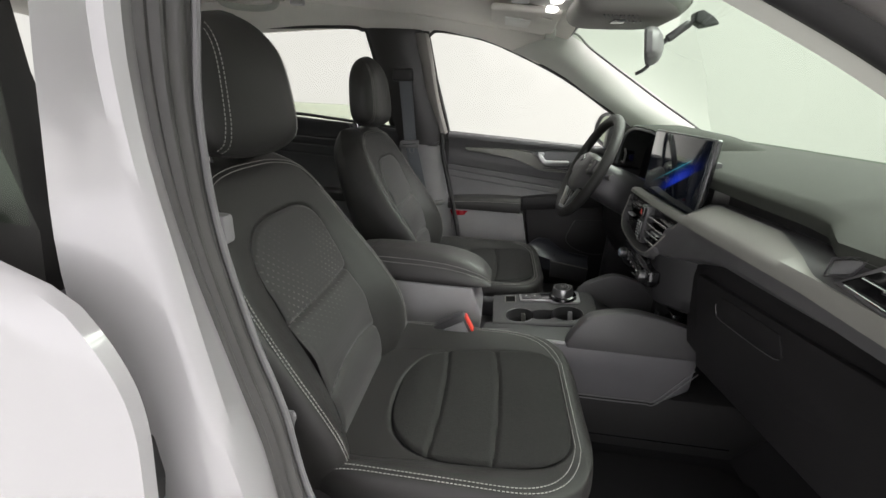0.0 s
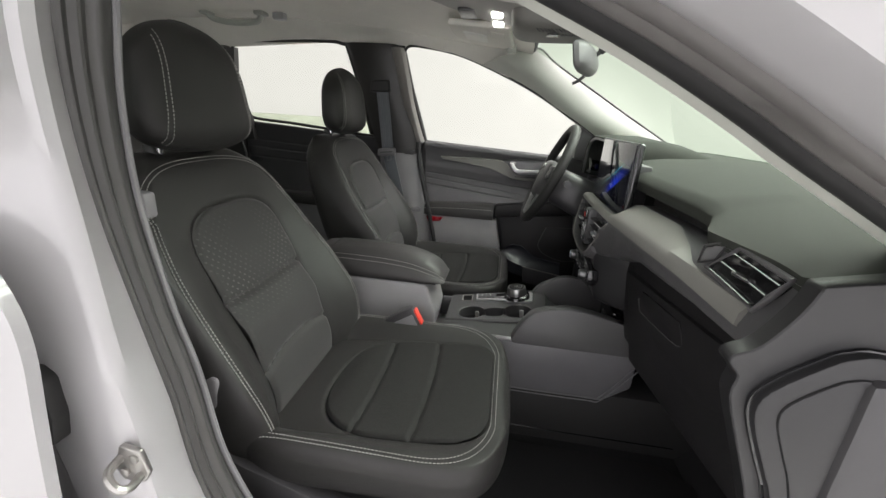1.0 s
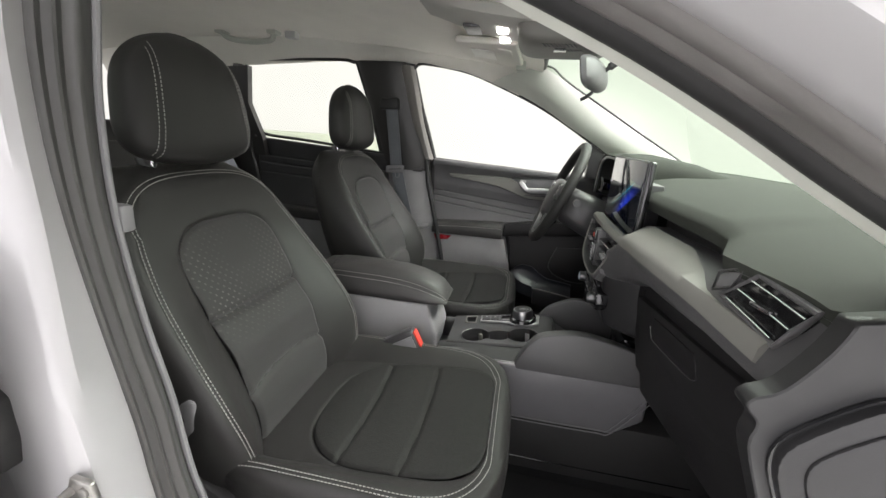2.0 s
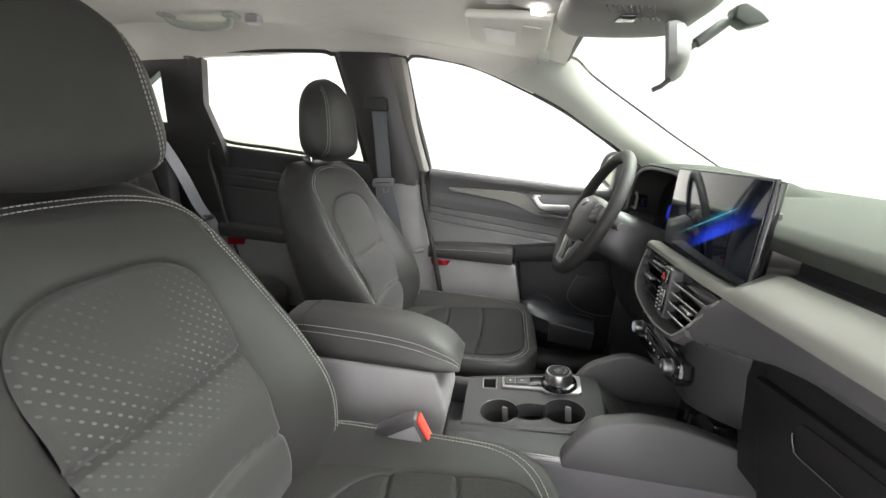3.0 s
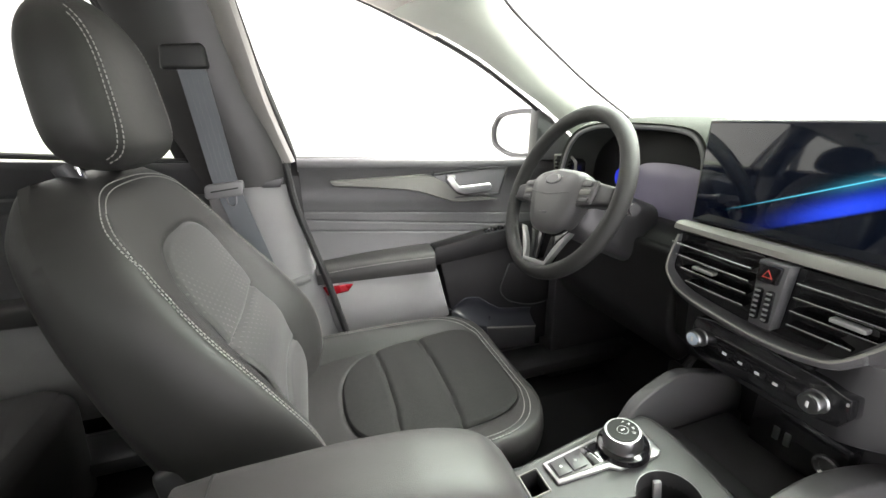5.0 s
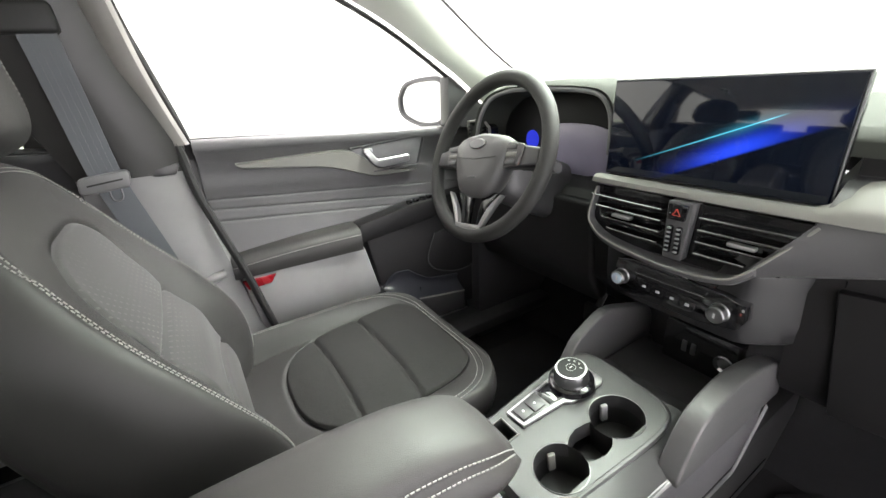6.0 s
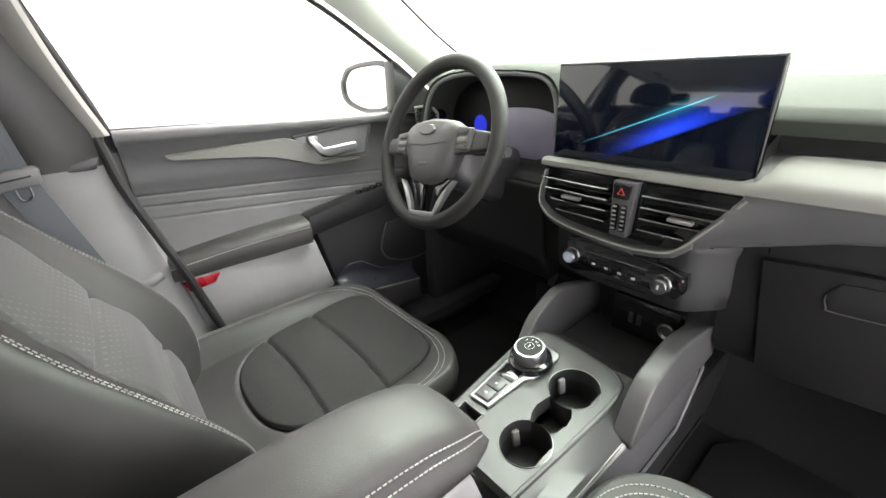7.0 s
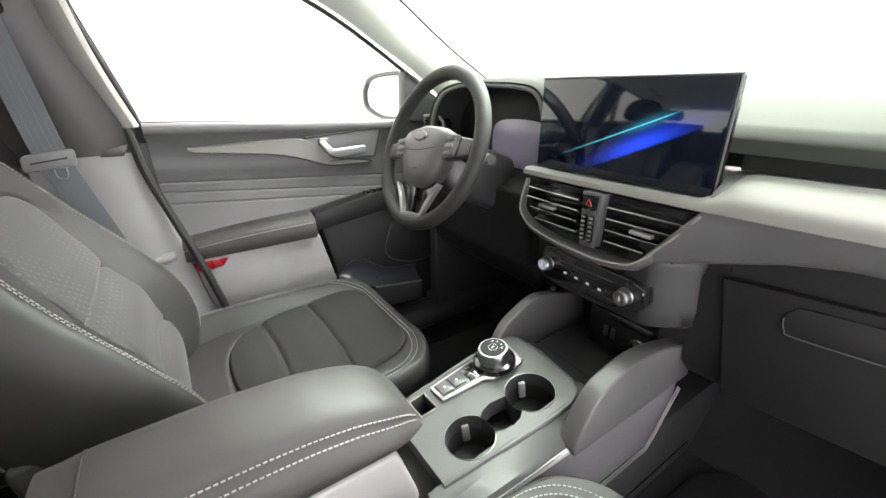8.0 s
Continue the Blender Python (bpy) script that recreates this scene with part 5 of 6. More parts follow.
part("lid_gap", tube(smooth_path([(0.082, -0.190, 0.862), (0.086, -0.196, 0.82), (0.092, -0.206, 0.767), (0.104, -0.212, 0.70)], 5), 0.0022, 6), GLOSSY, dash)
# passenger side vent
PV = [(-0.520, 0.977), (-0.567, 1.020), (-0.652, 1.011), (-0.636, 0.985), (-0.622, 0.961)]
PVM = at(0.0755, -0.585, 0.985, 0, 8, 7.4) @ at(-0.0, 0.585, -0.985)
pv = part("air_vent", prism(PV, "x", -0.001, 0.03, 0.002), GLOSSY, dash, "gloss black side air vent", PVM)
part("vent_bezel", tube([(0.0, y, z) for y, z in PV], 0.0042, 8, True), SOFT, pv)
for (ya, za), (yb, zb) in (((-0.532, 0.978), (-0.616, 0.966)), ((-0.546, 0.994), (-0.632, 0.984)), ((-0.562, 1.010), (-0.644, 1.001))):
    part("slat", loft([[(-0.003, y, z + 0.001), (-0.0035, y, z), (-0.002, y, z - 0.001), (0.004, y, z - 0.003), (0.004, y, z - 0.001)] for y, z in ((ya, za), ((ya + yb) / 2, (za + zb) / 2 + 0.0006), (yb, zb))]), GLOSSY, pv)
    part("slat_edge", tube([(-0.0035, ya, za), (-0.0038, (ya + yb) / 2, (za + zb) / 2 + 0.0006), (-0.0035, yb, zb)], 0.0011, 6), CHROME, pv, "chrome slat edge")
part("vent_tab", box(-0.008, -0.001, -0.605, -0.575, 0.9865, 0.9915, 0.002), CHROME, pv)
tw = part("tweeter_cover", prism([(-0.503, 0.980), (-0.502, 1.0), (-0.540, 1.017), (-0.528, 0.992)], "x", -0.001, 0.01, 0.002), MIDPL, dash, "small triangular tweeter cover", PVM)
part("cover_rim", tube([(-0.001, y, z) for y, z in ((-0.500, 0.977), (-0.499, 1.002), (-0.543, 1.021), (-0.530, 0.990))], 0.002, 6, True), HARD, tw)
# demister grille in the foot of the passenger pillar trim
def grille_strip(x0, x1, ya, yb, up):
    rings = []
    for k in range(9):
        x = x0 + (x1 - x0) * k / 8
        z = 1.128 - 0.57 * (x - 0.046) + up
        rings.append([(x, ya, z), (x + 0.004, (ya + yb) / 2, z + 0.001), (x + 0.006, yb, z - 0.001), (x + 0.010, yb, z - 0.010), (x + 0.004, ya, z - 0.010)])
    return loft(rings)


grille = part("demister_grille", grille_strip(0.020, 0.175, -0.684, -0.640, 0.0), PILLAR, body, "pale demister strip at the foot of the pillar")
for x0, x1 in ((0.046, 0.071), (0.075, 0.099), (0.104, 0.123), (0.127, 0.148)):
    part("demister_slot", grille_strip(x0, x1, -0.668, -0.654, 0.0025), FRAMEGREY, grille, "brown grey slot")
# driver side vent
lv = part("air_vent", prism([(0.665, 1.025), (0.66, 0.985), (0.575, 0.985), (0.575, 1.015), (0.60, 1.030)], "x", 0.098, 0.13, 0.003), GLOSSY, dash, "gloss black side air vent")
part("vent_bezel", tube([(0.096, y, z) for y, z in ((0.668, 1.028), (0.664, 0.982), (0.572, 0.980), (0.572, 1.016), (0.598, 1.034))], 0.004, 6, True), SATIN, lv)
for k in range(3):
    part("slat", tube([(0.094, 0.66, 0.995 + 0.010 * k), (0.092, 0.62, 0.995 + 0.010 * k), (0.094, 0.58, 0.995 + 0.010 * k)], 0.004, 6, flat=0.45), GLOSSY, lv)
# instrument cluster under its hood
hood = [(0.625, 0.985), (0.60, 1.055), (0.56, 1.098), (0.50, 1.117), (0.43, 1.123), (0.34, 1.122), (0.265, 1.119), (0.21, 1.108), (0.182, 1.07), (0.178, 1.0)]
hp = smooth_path([(0, y, z) for y, z in hood], 6)
part("cluster_hood", loft([[(0.085, p.y, p.z), (0.075, p.y, p.z - 0.006), (0.085, p.y + (0.40 - p.y) * 0.06, p.z - 0.016), (0.20, p.y + (0.40 - p.y) * 0.12, p.z - 0.03), (0.42, p.y, p.z - 0.05), (0.30, p.y, p.z - 0.012), (0.20, p.y, p.z + 0.004)] for p in hp]), DASHPAD, dash, "black instrument hood")
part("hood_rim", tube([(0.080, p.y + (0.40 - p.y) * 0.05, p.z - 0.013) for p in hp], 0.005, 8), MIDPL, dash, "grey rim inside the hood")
cl = part("cluster_display", prism([(0.60, 0.90), (0.585, 1.04), (0.50, 1.10), (0.43, 1.105), (0.27, 1.10), (0.19, 1.06), (0.19, 0.90)], "x", 0.167, 0.19, 0.002), DIALFACE, dash, "dark instrument display")
part("display_glass", prism([(p.y, p.z) for p in smooth_path([(0, 0.44, 0.915), (0, 0.44, 0.985), (0, 0.43, 1.014), (0, 0.40, 1.028), (0, 0.33, 1.032), (0, 0.27, 1.026), (0, 0.228, 1.005), (0, 0.212, 0.97), (0, 0.232, 0.935), (0, 0.30, 0.915)], 3)], "x", 0.163, 0.1675, 0.001), LAVENDER, cl, "pale lavender display cover")
part("blue_gauge", prism([(0.482 + 0.022 * math.cos(k * math.tau / 20), 0.985 + 0.024 * math.sin(k * math.tau / 20)) for k in range(20)], "x", 0.164, 0.1675, 0.001), DEEPBLUE, cl, "blue lit round gauge")

# ---- touchscreen ----
scr = thing("touchscreen", "large dark touchscreen showing a blue light streak", "touchscreen", m=at(0.048, 0.004, 1.042, 0, 1.5, 0))
part("screen_body", box(0.0, 0.016, -0.164, 0.164, -0.080, 0.080, 0.006, 3), GLOSSY, scr, "gloss black screen housing")
part("screen_frame", tube([(0.002, 0.162, -0.078), (0.002, 0.162, 0.078), (0.002, -0.162, 0.078), (0.002, -0.162, -0.078)], 0.0030, 8, True), HARD, scr)
part("screen_glass", box(-0.0030, 0.001, -0.160, 0.160, -0.077, 0.077, 0.001), SCREEN, scr, "dark glossy screen glass")


part("screen_mount", box(0.012, 0.06, -0.10, 0.10, -0.075, 0.03, 0.006), HARD, scr)

# ---- steering wheel ----
wheel = thing("steering_wheel", "black leather steering wheel with silver lower spokes", "steering wheel", m=at(-0.074, 0.376, 0.982, 0, 23, 0) @ at(0, 0, 0, -8, 0, 0))
ring = [(0, 0.168 * math.cos(k * math.tau / 72), 0.168 * math.sin(k * math.tau / 72)) for k in range(72)]
part("rim", tube(ring, 0.0160, 14, True), WHEELHIDE, wheel, "black leather rim")
rings = []
for k, (s, d) in enumerate(((0.80, 0.030), (0.97, 0.012), (1.0, -0.004), (0.97, -0.016), (0.86, -0.024), (0.5, -0.028), (0.1, -0.029))):
    out = smooth_path([(0, y, z) for y, z in ((0.0, 0.048), (0.055, 0.040), (0.072, 0.022), (0.066, -0.012), (0.048, -0.055), (0.030, -0.070), (0.0, -0.074), (-0.030, -0.070), (-0.048, -0.055), (-0.066, -0.012), (-0.072, 0.022), (-0.055, 0.040), (0.0, 0.048))], 5)[:-1]
    rings.append([(d, p.y * s * 1.14, p.z * s * 1.12 - 0.006 - 0.008 * (1 - s)) for p in out])
part("hub_cover", loft(rings), HUBPL, wheel, "dark hub cover")
part("hub_crease", tube([(-0.0275, 0.062, -0.006), (-0.0300, 0.0, -0.012), (-0.0275, -0.062, -0.006)], 0.0009, 6), HARD, wheel)
bd = part("badge", lathe([(0.0, 0.003), (0.016, 0.003), (0.019, 0.001), (0.019, 0.0), (0.0, 0.0)], 32), CHROME, wheel, "plain oval chrome badge", at(-0.0285, 0, 0.020, 0, -90, 0) @ Matrix.Diagonal((0.60, 1.35, 1, 1)))
part("badge_face", disc(0.0155, 0.0008, 28), MIDPL, bd, "", at(0, 0, 0.0028))
part("mark_bar", box(-0.0285, -0.027, -0.012, 0.012, -0.052, -0.047, 0.0005), HARD, wheel)
for s in (1, -1):
    part("side_spoke", prism([(0.055 * s, 0.030), (0.155 * s, 0.012), (0.158 * s, -0.022), (0.060 * s, -0.028)], "x", -0.010, 0.012, 0.006, 3), HARD, wheel)
    keys = part("spoke_keys", prism([(0.070 * s, 0.026), (0.118 * s, 0.020), (0.112 * s, -0.022), (0.074 * s, -0.030)], "x", -0.0165, -0.008, 0.004, 3), HUBPL, wheel, "dark grey spoke key pad")
    for k in range(3):
        part("key", box(-0.0190, -0.016, min(0.078 * s, 0.106 * s), max(0.078 * s, 0.106 * s), 0.008 - k * 0.015, 0.018 - k * 0.015, 0.002), HARD if k != 1 else SATIN, keys)
    prong = smooth_path([(0, 0.082 * s, -0.080), (0, 0.062 * s, -0.104), (0, 0.047 * s, -0.128), (0, 0.036 * s, -0.152)], 5)
    wide = [0.003 + 0.004 * math.sin(k / (len(prong) - 1) * math.pi) for k in range(len(prong))]
    part("lower_spoke", prism([(0.016 * s, -0.070), (0.066 * s, -0.075), (0.046 * s, -0.110), (0.036 * s, -0.158), (0.012 * s, -0.160)], "x", -0.002, 0.010, 0.004), GLOSSY, wheel, "gloss black lower spoke")
    part("spoke_trim", loft([[(-0.012, p.y + w, p.z), (-0.014, p.y, p.z), (-0.012, p.y - w, p.z), (-0.002, p.y - w, p.z), (-0.002, p.y + w, p.z)] for p, w in zip(prong, wide)]), SPOKEMETAL, wheel, "satin silver spoke trim")
part("spoke_foot", loft([[(-0.013, y, -0.146), (-0.014, y, -0.151), (-0.011, y, -0.157), (0.0, y, -0.157), (0.0, y, -0.146)] for y in (-0.040, -0.02, 0.0, 0.02, 0.040)]), SPOKEMETAL, wheel, "satin silver lower bridge")
# column, stalks
col = thing("steering_column", "dark plastic steering column shroud with stalks", "steering column")
cm2 = at(-0.074, 0.368, 0.982, 0, 23, 0)
part("shroud", loft([[(x, 0.055 * k * math.copysign(abs(math.cos(a)) ** 0.6, math.cos(a)), -0.02 + 0.06 * k * math.copysign(abs(math.sin(a)) ** 0.6, math.sin(a))) for a in (math.tau * i / 28 for i in range(28))] for x, k in ((0.03, 0.8), (0.045, 1.0), (0.12, 1.1), (0.20, 1.15))]), HARD, col, "", cm2)
for s in (1, -1):
    st = part("stalk", tube([(0.055, 0.05 * s, 0.0), (0.05, 0.11 * s, 0.006), (0.045, 0.150 * s, 0.010)], [0.007, 0.008, 0.011], 10), HARD, col, "black control stalk", cm2)
    part("stalk_ring", tube([(0.0455, 0.135 * s, 0.009), (0.045, 0.145 * s, 0.0095)], 0.0116, 10), SATIN, st)

# ---- centre console ----
cons = thing("centre_console", "dark centre console with cup holders, gear dial and padded armrest", "console")
CT = at(-0.186, 0.012, 0.637, 0, -8.0, 0)


def holed_plate(outline, holes, z0, z1):
    """A flat plate with round or square wells cut through."""
    bm = bmesh.new()
    loops = [outline] + holes
    top = [[bm.verts.new((x, y, z1)) for x, y in lp] for lp in loops]
    edges = [bm.edges.new((q[i], q[(i + 1) % len(q)])) for q in top for i in range(len(q))]
    bmesh.ops.triangle_fill(bm, edges=edges, use_beauty=True)
    for q in top:
        low = [bm.verts.new((v.co.x, v.co.y, z0)) for v in q]
        for i in range(len(q)):
            j = (i + 1) % len(q)
            bm.faces.new((q[i], q[j], low[j], low[i]))
    return bm


def well(profile, n=32):
    return loft([[(r * math.cos(k * math.tau / n), r * math.sin(k * math.tau / n), h) for k in range(n)] for r, h in profile], True, False)


# plan of the three joined wells, in the plate's own frame
CUPS = ((-0.092, -0.052, 0.0385), (0.036, -0.048, 0.041))
ang = math.radians(28)
a1, a2 = CUPS
n = 30
loop = []
for k in range(n + 1):
    t = ang + (math.tau - 2 * ang) * k / n
    loop.append((a1[0] + a1[2] * math.cos(t), a1[1] + a1[2] * math.sin(t)))
mid_lo = [(-0.045, a1[1] - 0.024), (-0.028, a1[1] - 0.027), (-0.012, a1[1] - 0.024)]
loop += mid_lo
for k in range(n + 1):
    t = math.pi + ang + (math.tau - 2 * ang) * k / n
    loop.append((a2[0] + a2[2] * math.cos(t), a2[1] + a2[2] * math.sin(t)))
loop += [(x, a1[1] + (a1[1] - y) * 1.0 + 0.002) for x, y in reversed(mid_lo)]
tray = [(-0.130, 0.066), (-0.130, 0.026), (-0.100, 0.026), (-0.100, 0.066)]
plate_out = [(p.x, p.y) for p in smooth_path([(-0.165, 0.072, 0), (-0.10, 0.078, 0), (0.07, 0.088, 0), (0.105, 0.080, 0), (0.118, 0.05, 0), (0.112, -0.04, 0), (0.10, -0.088, 0), (0.06, -0.104, 0), (-0.05, -0.098, 0), (-0.165, -0.088, 0)], 4)]
part("console_top", holed_plate(plate_out, [loop, tray], -0.03, 0.0), CONSOLEPL, cons, "dark console top plate", CT)
part("top_edge", tube([(x, y, -0.004) for x, y in plate_out], 0.005, 8), CONSOLEPL, cons, "", CT)
for (cx, cy, r) in CUPS:
    cup = part("cup_holder", well([(r, -0.002), (r + 0.001, -0.010), (r - 0.002, -0.06), (0.0, -0.062)], 40), RUBBER, cons, "black cup holder well", CT @ at(cx, cy, 0))
    part("cup_rim", tube([(r * math.cos(t), r * math.sin(t), 0.0005) for t in (math.radians(35 if cx < -0.05 else 215) + math.radians(290) * k / 40 for k in range(41))], 0.0009, 6), DARKCHROME, cup, "thin bright rim")
    part("cup_grip", box(r - 0.010, r - 0.003, -0.006, 0.006, -0.045, -0.012, 0.002), SATIN if cx < -0.05 else GREYPL, cup, "small grip tab", at(0, 0, 0, 0, 0, 70))
part("key_well", box(-0.052, -0.006, a1[1] - 0.024, a1[1] + 0.024, -0.05, -0.045, 0.001), RUBBER, cons, "", CT)
part("tray_floor", box(-0.130, -0.100, 0.026, 0.066, -0.045, -0.04, 0.001), RUBBER, cons, "", CT)
part("tray_rim", tube([(x, y, 0.001) for x, y in tray], 0.002, 6, True), SATIN, cons, "", CT)
# gear dial plate: bright frame, two keys, slot and dial
gp_out = [(-0.088, 0.067), (-0.086, 0.028), (-0.005, 0.020), (0.006, 0.010), (0.070, 0.006), (0.080, 0.012), (0.084, 0.072), (0.074, 0.078), (0.0, 0.072)]
gear = part("gear_plate", prism(gp_out, "z", 0.0, 0.006, 0.0015), BRIGHT, cons, "chrome framed gear plate", CT)
part("gear_inlay", prism([(-0.083, 0.063), (-0.081, 0.033), (0.004, 0.025), (0.006, 0.068)], "z", 0.004, 0.0068, 0.001), HARD, gear)
for k in range(2):
    y0, y1 = (0.034, 0.061)
    key = part("plate_key", box(-0.080 + k * 0.025, -0.057 + k * 0.025, y0, y1, 0.006, 0.0095, 0.0015), HARD, gear, "black square key")
    part("key_mark", disc(0.0022, 0.0006, 10), GREYMARK, key, "", at(-0.0685 + k * 0.025, 0.0475, 0.0094))
part("gear_slot", box(-0.026, 0.004, 0.030, 0.064, 0.0064, 0.0074, 0.0004), GLOSSY, gear)
dial = part("gear_dial", lathe([(0.034, 0.004), (0.0335, 0.012), (0.029, 0.016), (0.0285, 0.022), (0.0275, 0.034), (0.0255, 0.038), (0.0, 0.0385)], 48), DIALMETAL, gear, "satin chrome rotary gear dial", at(0.036, 0.040, 0.0))
part("dial_face", disc(0.0225, 0.001, 40), DIALFACE, dial, "gloss black dial face", at(0, 0, 0.0384))
for k, ch in enumerate("PRND"):
    a = math.radians(52 - 34 * k)
    font = bpy.data.curves.new("dial_letter", "FONT")
    font.body, font.size, font.align_x, font.align_y, font.extrude = ch, 0.0058, "CENTER", "CENTER", 0.0001
    font.materials.append(GREYMARK)
    letter = new("dial_letter", font)
    letter.parent = dial
    letter.matrix_basis = at(0.0155 * math.cos(a), 0.0155 * math.sin(a), 0.0396, 0, 0, -90 + math.degrees(a) * 0.5)
part("dial_ring", tube([(0.008 * math.cos(k * math.tau / 24), 0.008 * math.sin(k * math.tau / 24), 0.0394) for k in range(24)], 0.0003, 5, True), GREYMARK, dial)
part("dial_mark", box(-0.003, 0.003, -0.001, 0.001, 0.0395, 0.0399, 0), GREYMARK, dial)
part("dial_skirt", lathe([(0.039, 0.004), (0.037, 0.012), (0.034, 0.014), (0.0, 0.014)], 40), GLOSSY, gear, "", at(0.036, 0.040, 0.002))
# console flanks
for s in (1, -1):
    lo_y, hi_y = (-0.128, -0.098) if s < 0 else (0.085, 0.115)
    # passenger flank is the lighter grey: its highlights are put into the colour
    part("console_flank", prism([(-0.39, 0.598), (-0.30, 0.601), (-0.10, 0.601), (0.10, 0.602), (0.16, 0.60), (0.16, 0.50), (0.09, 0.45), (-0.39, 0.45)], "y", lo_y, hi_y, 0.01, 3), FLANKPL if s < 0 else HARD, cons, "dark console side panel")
shoulder = []
for k in range(13):
    x = -0.372 + 0.30 * k / 12
    zp = 0.637 + (x + 0.186) * 0.1405
    shoulder.append([(x, -0.070, zp - 0.004), (x, -0.088, zp - 0.003), (x, -0.096, zp - 0.008), (x, -0.124, 0.616), (x, -0.131, 0.609), (x, -0.131, 0.601), (x, -0.070, 0.601)])
part("console_shoulder", loft(shoulder), CONSOLEPL, cons, "dark sloping console shoulder")
part("shoulder_edge", tube([(r[4][0], r[4][1], r[4][2]) for r in shoulder], 0.0018, 6), WINGPL, cons)
for off in (0.0, 0.009):
    part("flank_seam", tube(smooth_path([(-0.30, -0.132, 0.452 + off), (-0.10, -0.132, 0.450 + off), (0.05, -0.132, 0.452 + off), (0.09 - off * 0.5, -0.132, 0.460 + off), (0.165 - off, -0.132, 0.56 + off)], 5), 0.0016, 6), MIDPL, cons, "thin grey seam line")
part("flank_ledge", tube([(-0.36, -0.126, 0.604), (-0.148, -0.130, 0.606), (0.16, -0.135, 0.606)], 0.0055, 8), GREYPL, cons, "pale grey ledge")
part("console_foot", box(-0.45, 0.42, -0.124, 0.115, 0.28, 0.47, 0.012), FOOTPL, cons, "dark lower console side")
part("foot_seam", tube([(-0.30, -0.1245, 0.335), (-0.05, -0.1245, 0.330), (0.30, -0.1245, 0.332)], 0.0016, 6), GLOSSY, cons)
part("console_core", box(-0.39, 0.13, -0.10, 0.09, 0.44, 0.545, 0.01), HARD, cons)
part("front_tray", prism([(-0.062, 0.640), (-0.055, 0.58), (0.11, 0.58), (0.12, 0.612), (0.0, 0.606)], "y", -0.105, 0.09, 0.006), HARD, cons)
# raised wings at the front of the console
for s in (1, -1):
    y0 = -0.142 if s < 0 else 0.095
    prof = [(-0.166, 0.614), (-0.125, 0.684), (-0.075, 0.706), (-0.013, 0.713), (0.07, 0.698), (0.141, 0.671), (0.158, 0.627)] if s < 0 else [(-0.115, 0.625), (-0.090, 0.668), (-0.060, 0.690), (-0.005, 0.712), (0.06, 0.700), (0.141, 0.671), (0.158, 0.627)]
    top = smooth_path([(x, 0, z) for x, z in prof], 4)
    pts = [(p.x, p.z) for p in top] + [(0.158, 0.60), (prof[0][0] + 0.005, 0.60)]
    part("console_wing", prism(pts, "y", y0, y0 + (0.032 if s < 0 else 0.022), 0.0045, 3), WINGPL, cons, "soft padded console wing")
# armrest on its storage box
LID_TOP = ((-0.735, 0.775), (-0.69, 0.784), (-0.57, 0.787), (-0.485, 0.781), (-0.44, 0.771), (-0.412, 0.761), (-0.392, 0.750), (-0.377, 0.738), (-0.368, 0.724), (-0.363, 0.713))
LID_SEW = ((-0.735, 0.757), (-0.66, 0.759), (-0.55, 0.757), (-0.50, 0.754), (-0.45, 0.747), (-0.42, 0.739), (-0.40, 0.732), (-0.38, 0.723), (-0.368, 0.713), (-0.363, 0.706))


def eased(tab, x):
    return sum(lerp_table(tab, min(max(x + e, tab[0][0]), tab[-1][0])) for e in (-0.008, -0.004, 0, 0.004, 0.008)) / 5


rows = []
for k in range(45):
    x = -0.735 + 0.372 * math.sin(k / 44 * math.pi / 2)
    zt, zs = eased(LID_TOP, x), eased(LID_SEW, x)
    nose = max(0.0, (x + 0.43) / 0.072)
    w = 0.076 - 0.022 * min(1.0, nose) ** 2.4
    zb = min(0.7045, zs - 0.002)
    half = []
    for c, z in ((0.98, zb), (1.03, zb + 0.10 * (zs - zb)), (1.03, zb + 0.35 * (zs - zb)), (0.93, zb + 0.76 * (zs - zb)), (0.79, zs - 0.0005), (0.775, zs + 0.15 * (zt - zs)), (0.72, zs + 0.48 * (zt - zs)), (0.60, zs + 0.78 * (zt - zs)), (0.42, zs + 0.93 * (zt - zs)), (0.20, zt - 0.0004)):
        half.append((c * w, z))
    rows.append([(x, 0.010 - y, z) for y, z in half] + [(x, 0.010, zt)] + [(x, 0.010 + y, z) for y, z in reversed(half)])
part("armrest", loft(rows), LEATHER, cons, "black stitched padded armrest", None, 60)
for a, b, q in ((5, 6, 0.1), (4, 3, 0.45)):
    for flip in (False, True):
        line = [Vector(r[20 - a if flip else a]).lerp(Vector(r[20 - b if flip else b]), q) for r in rows[1:-1]]
        part("stitching", stitches([(p.x, p.y + (0.0012 if flip else -0.0012), p.z + 0.0006) for p in line], 0.0010), THREAD, cons, "pale double stitching")
part("lid_seam", tube([(x, y, z + 0.0002) for x, y, z in rows[3][6:15]], 0.0012, 6), RUBBER, cons)
part("storage_box", prism([(-0.73, 0.7038), (-0.413, 0.7038), (-0.404, 0.69), (-0.380, 0.61), (-0.388, 0.55), (-0.42, 0.45), (-0.70, 0.42), (-0.74, 0.55)], "y", -0.068, 0.088, 0.008, 3), DOORPL, cons, "grey storage box")
part("box_foot", box(-0.72, -0.40, -0.08, 0.058, 0.28, 0.46, 0.01), HARD, cons)
part("latch", box(-0.414, -0.392, -0.012, 0.026, 0.680, 0.703, 0.004), HARD, cons)
part("rear_shroud", box(-0.80, -0.73, -0.075, 0.055, 0.30, 0.72, 0.02), HARD, cons)

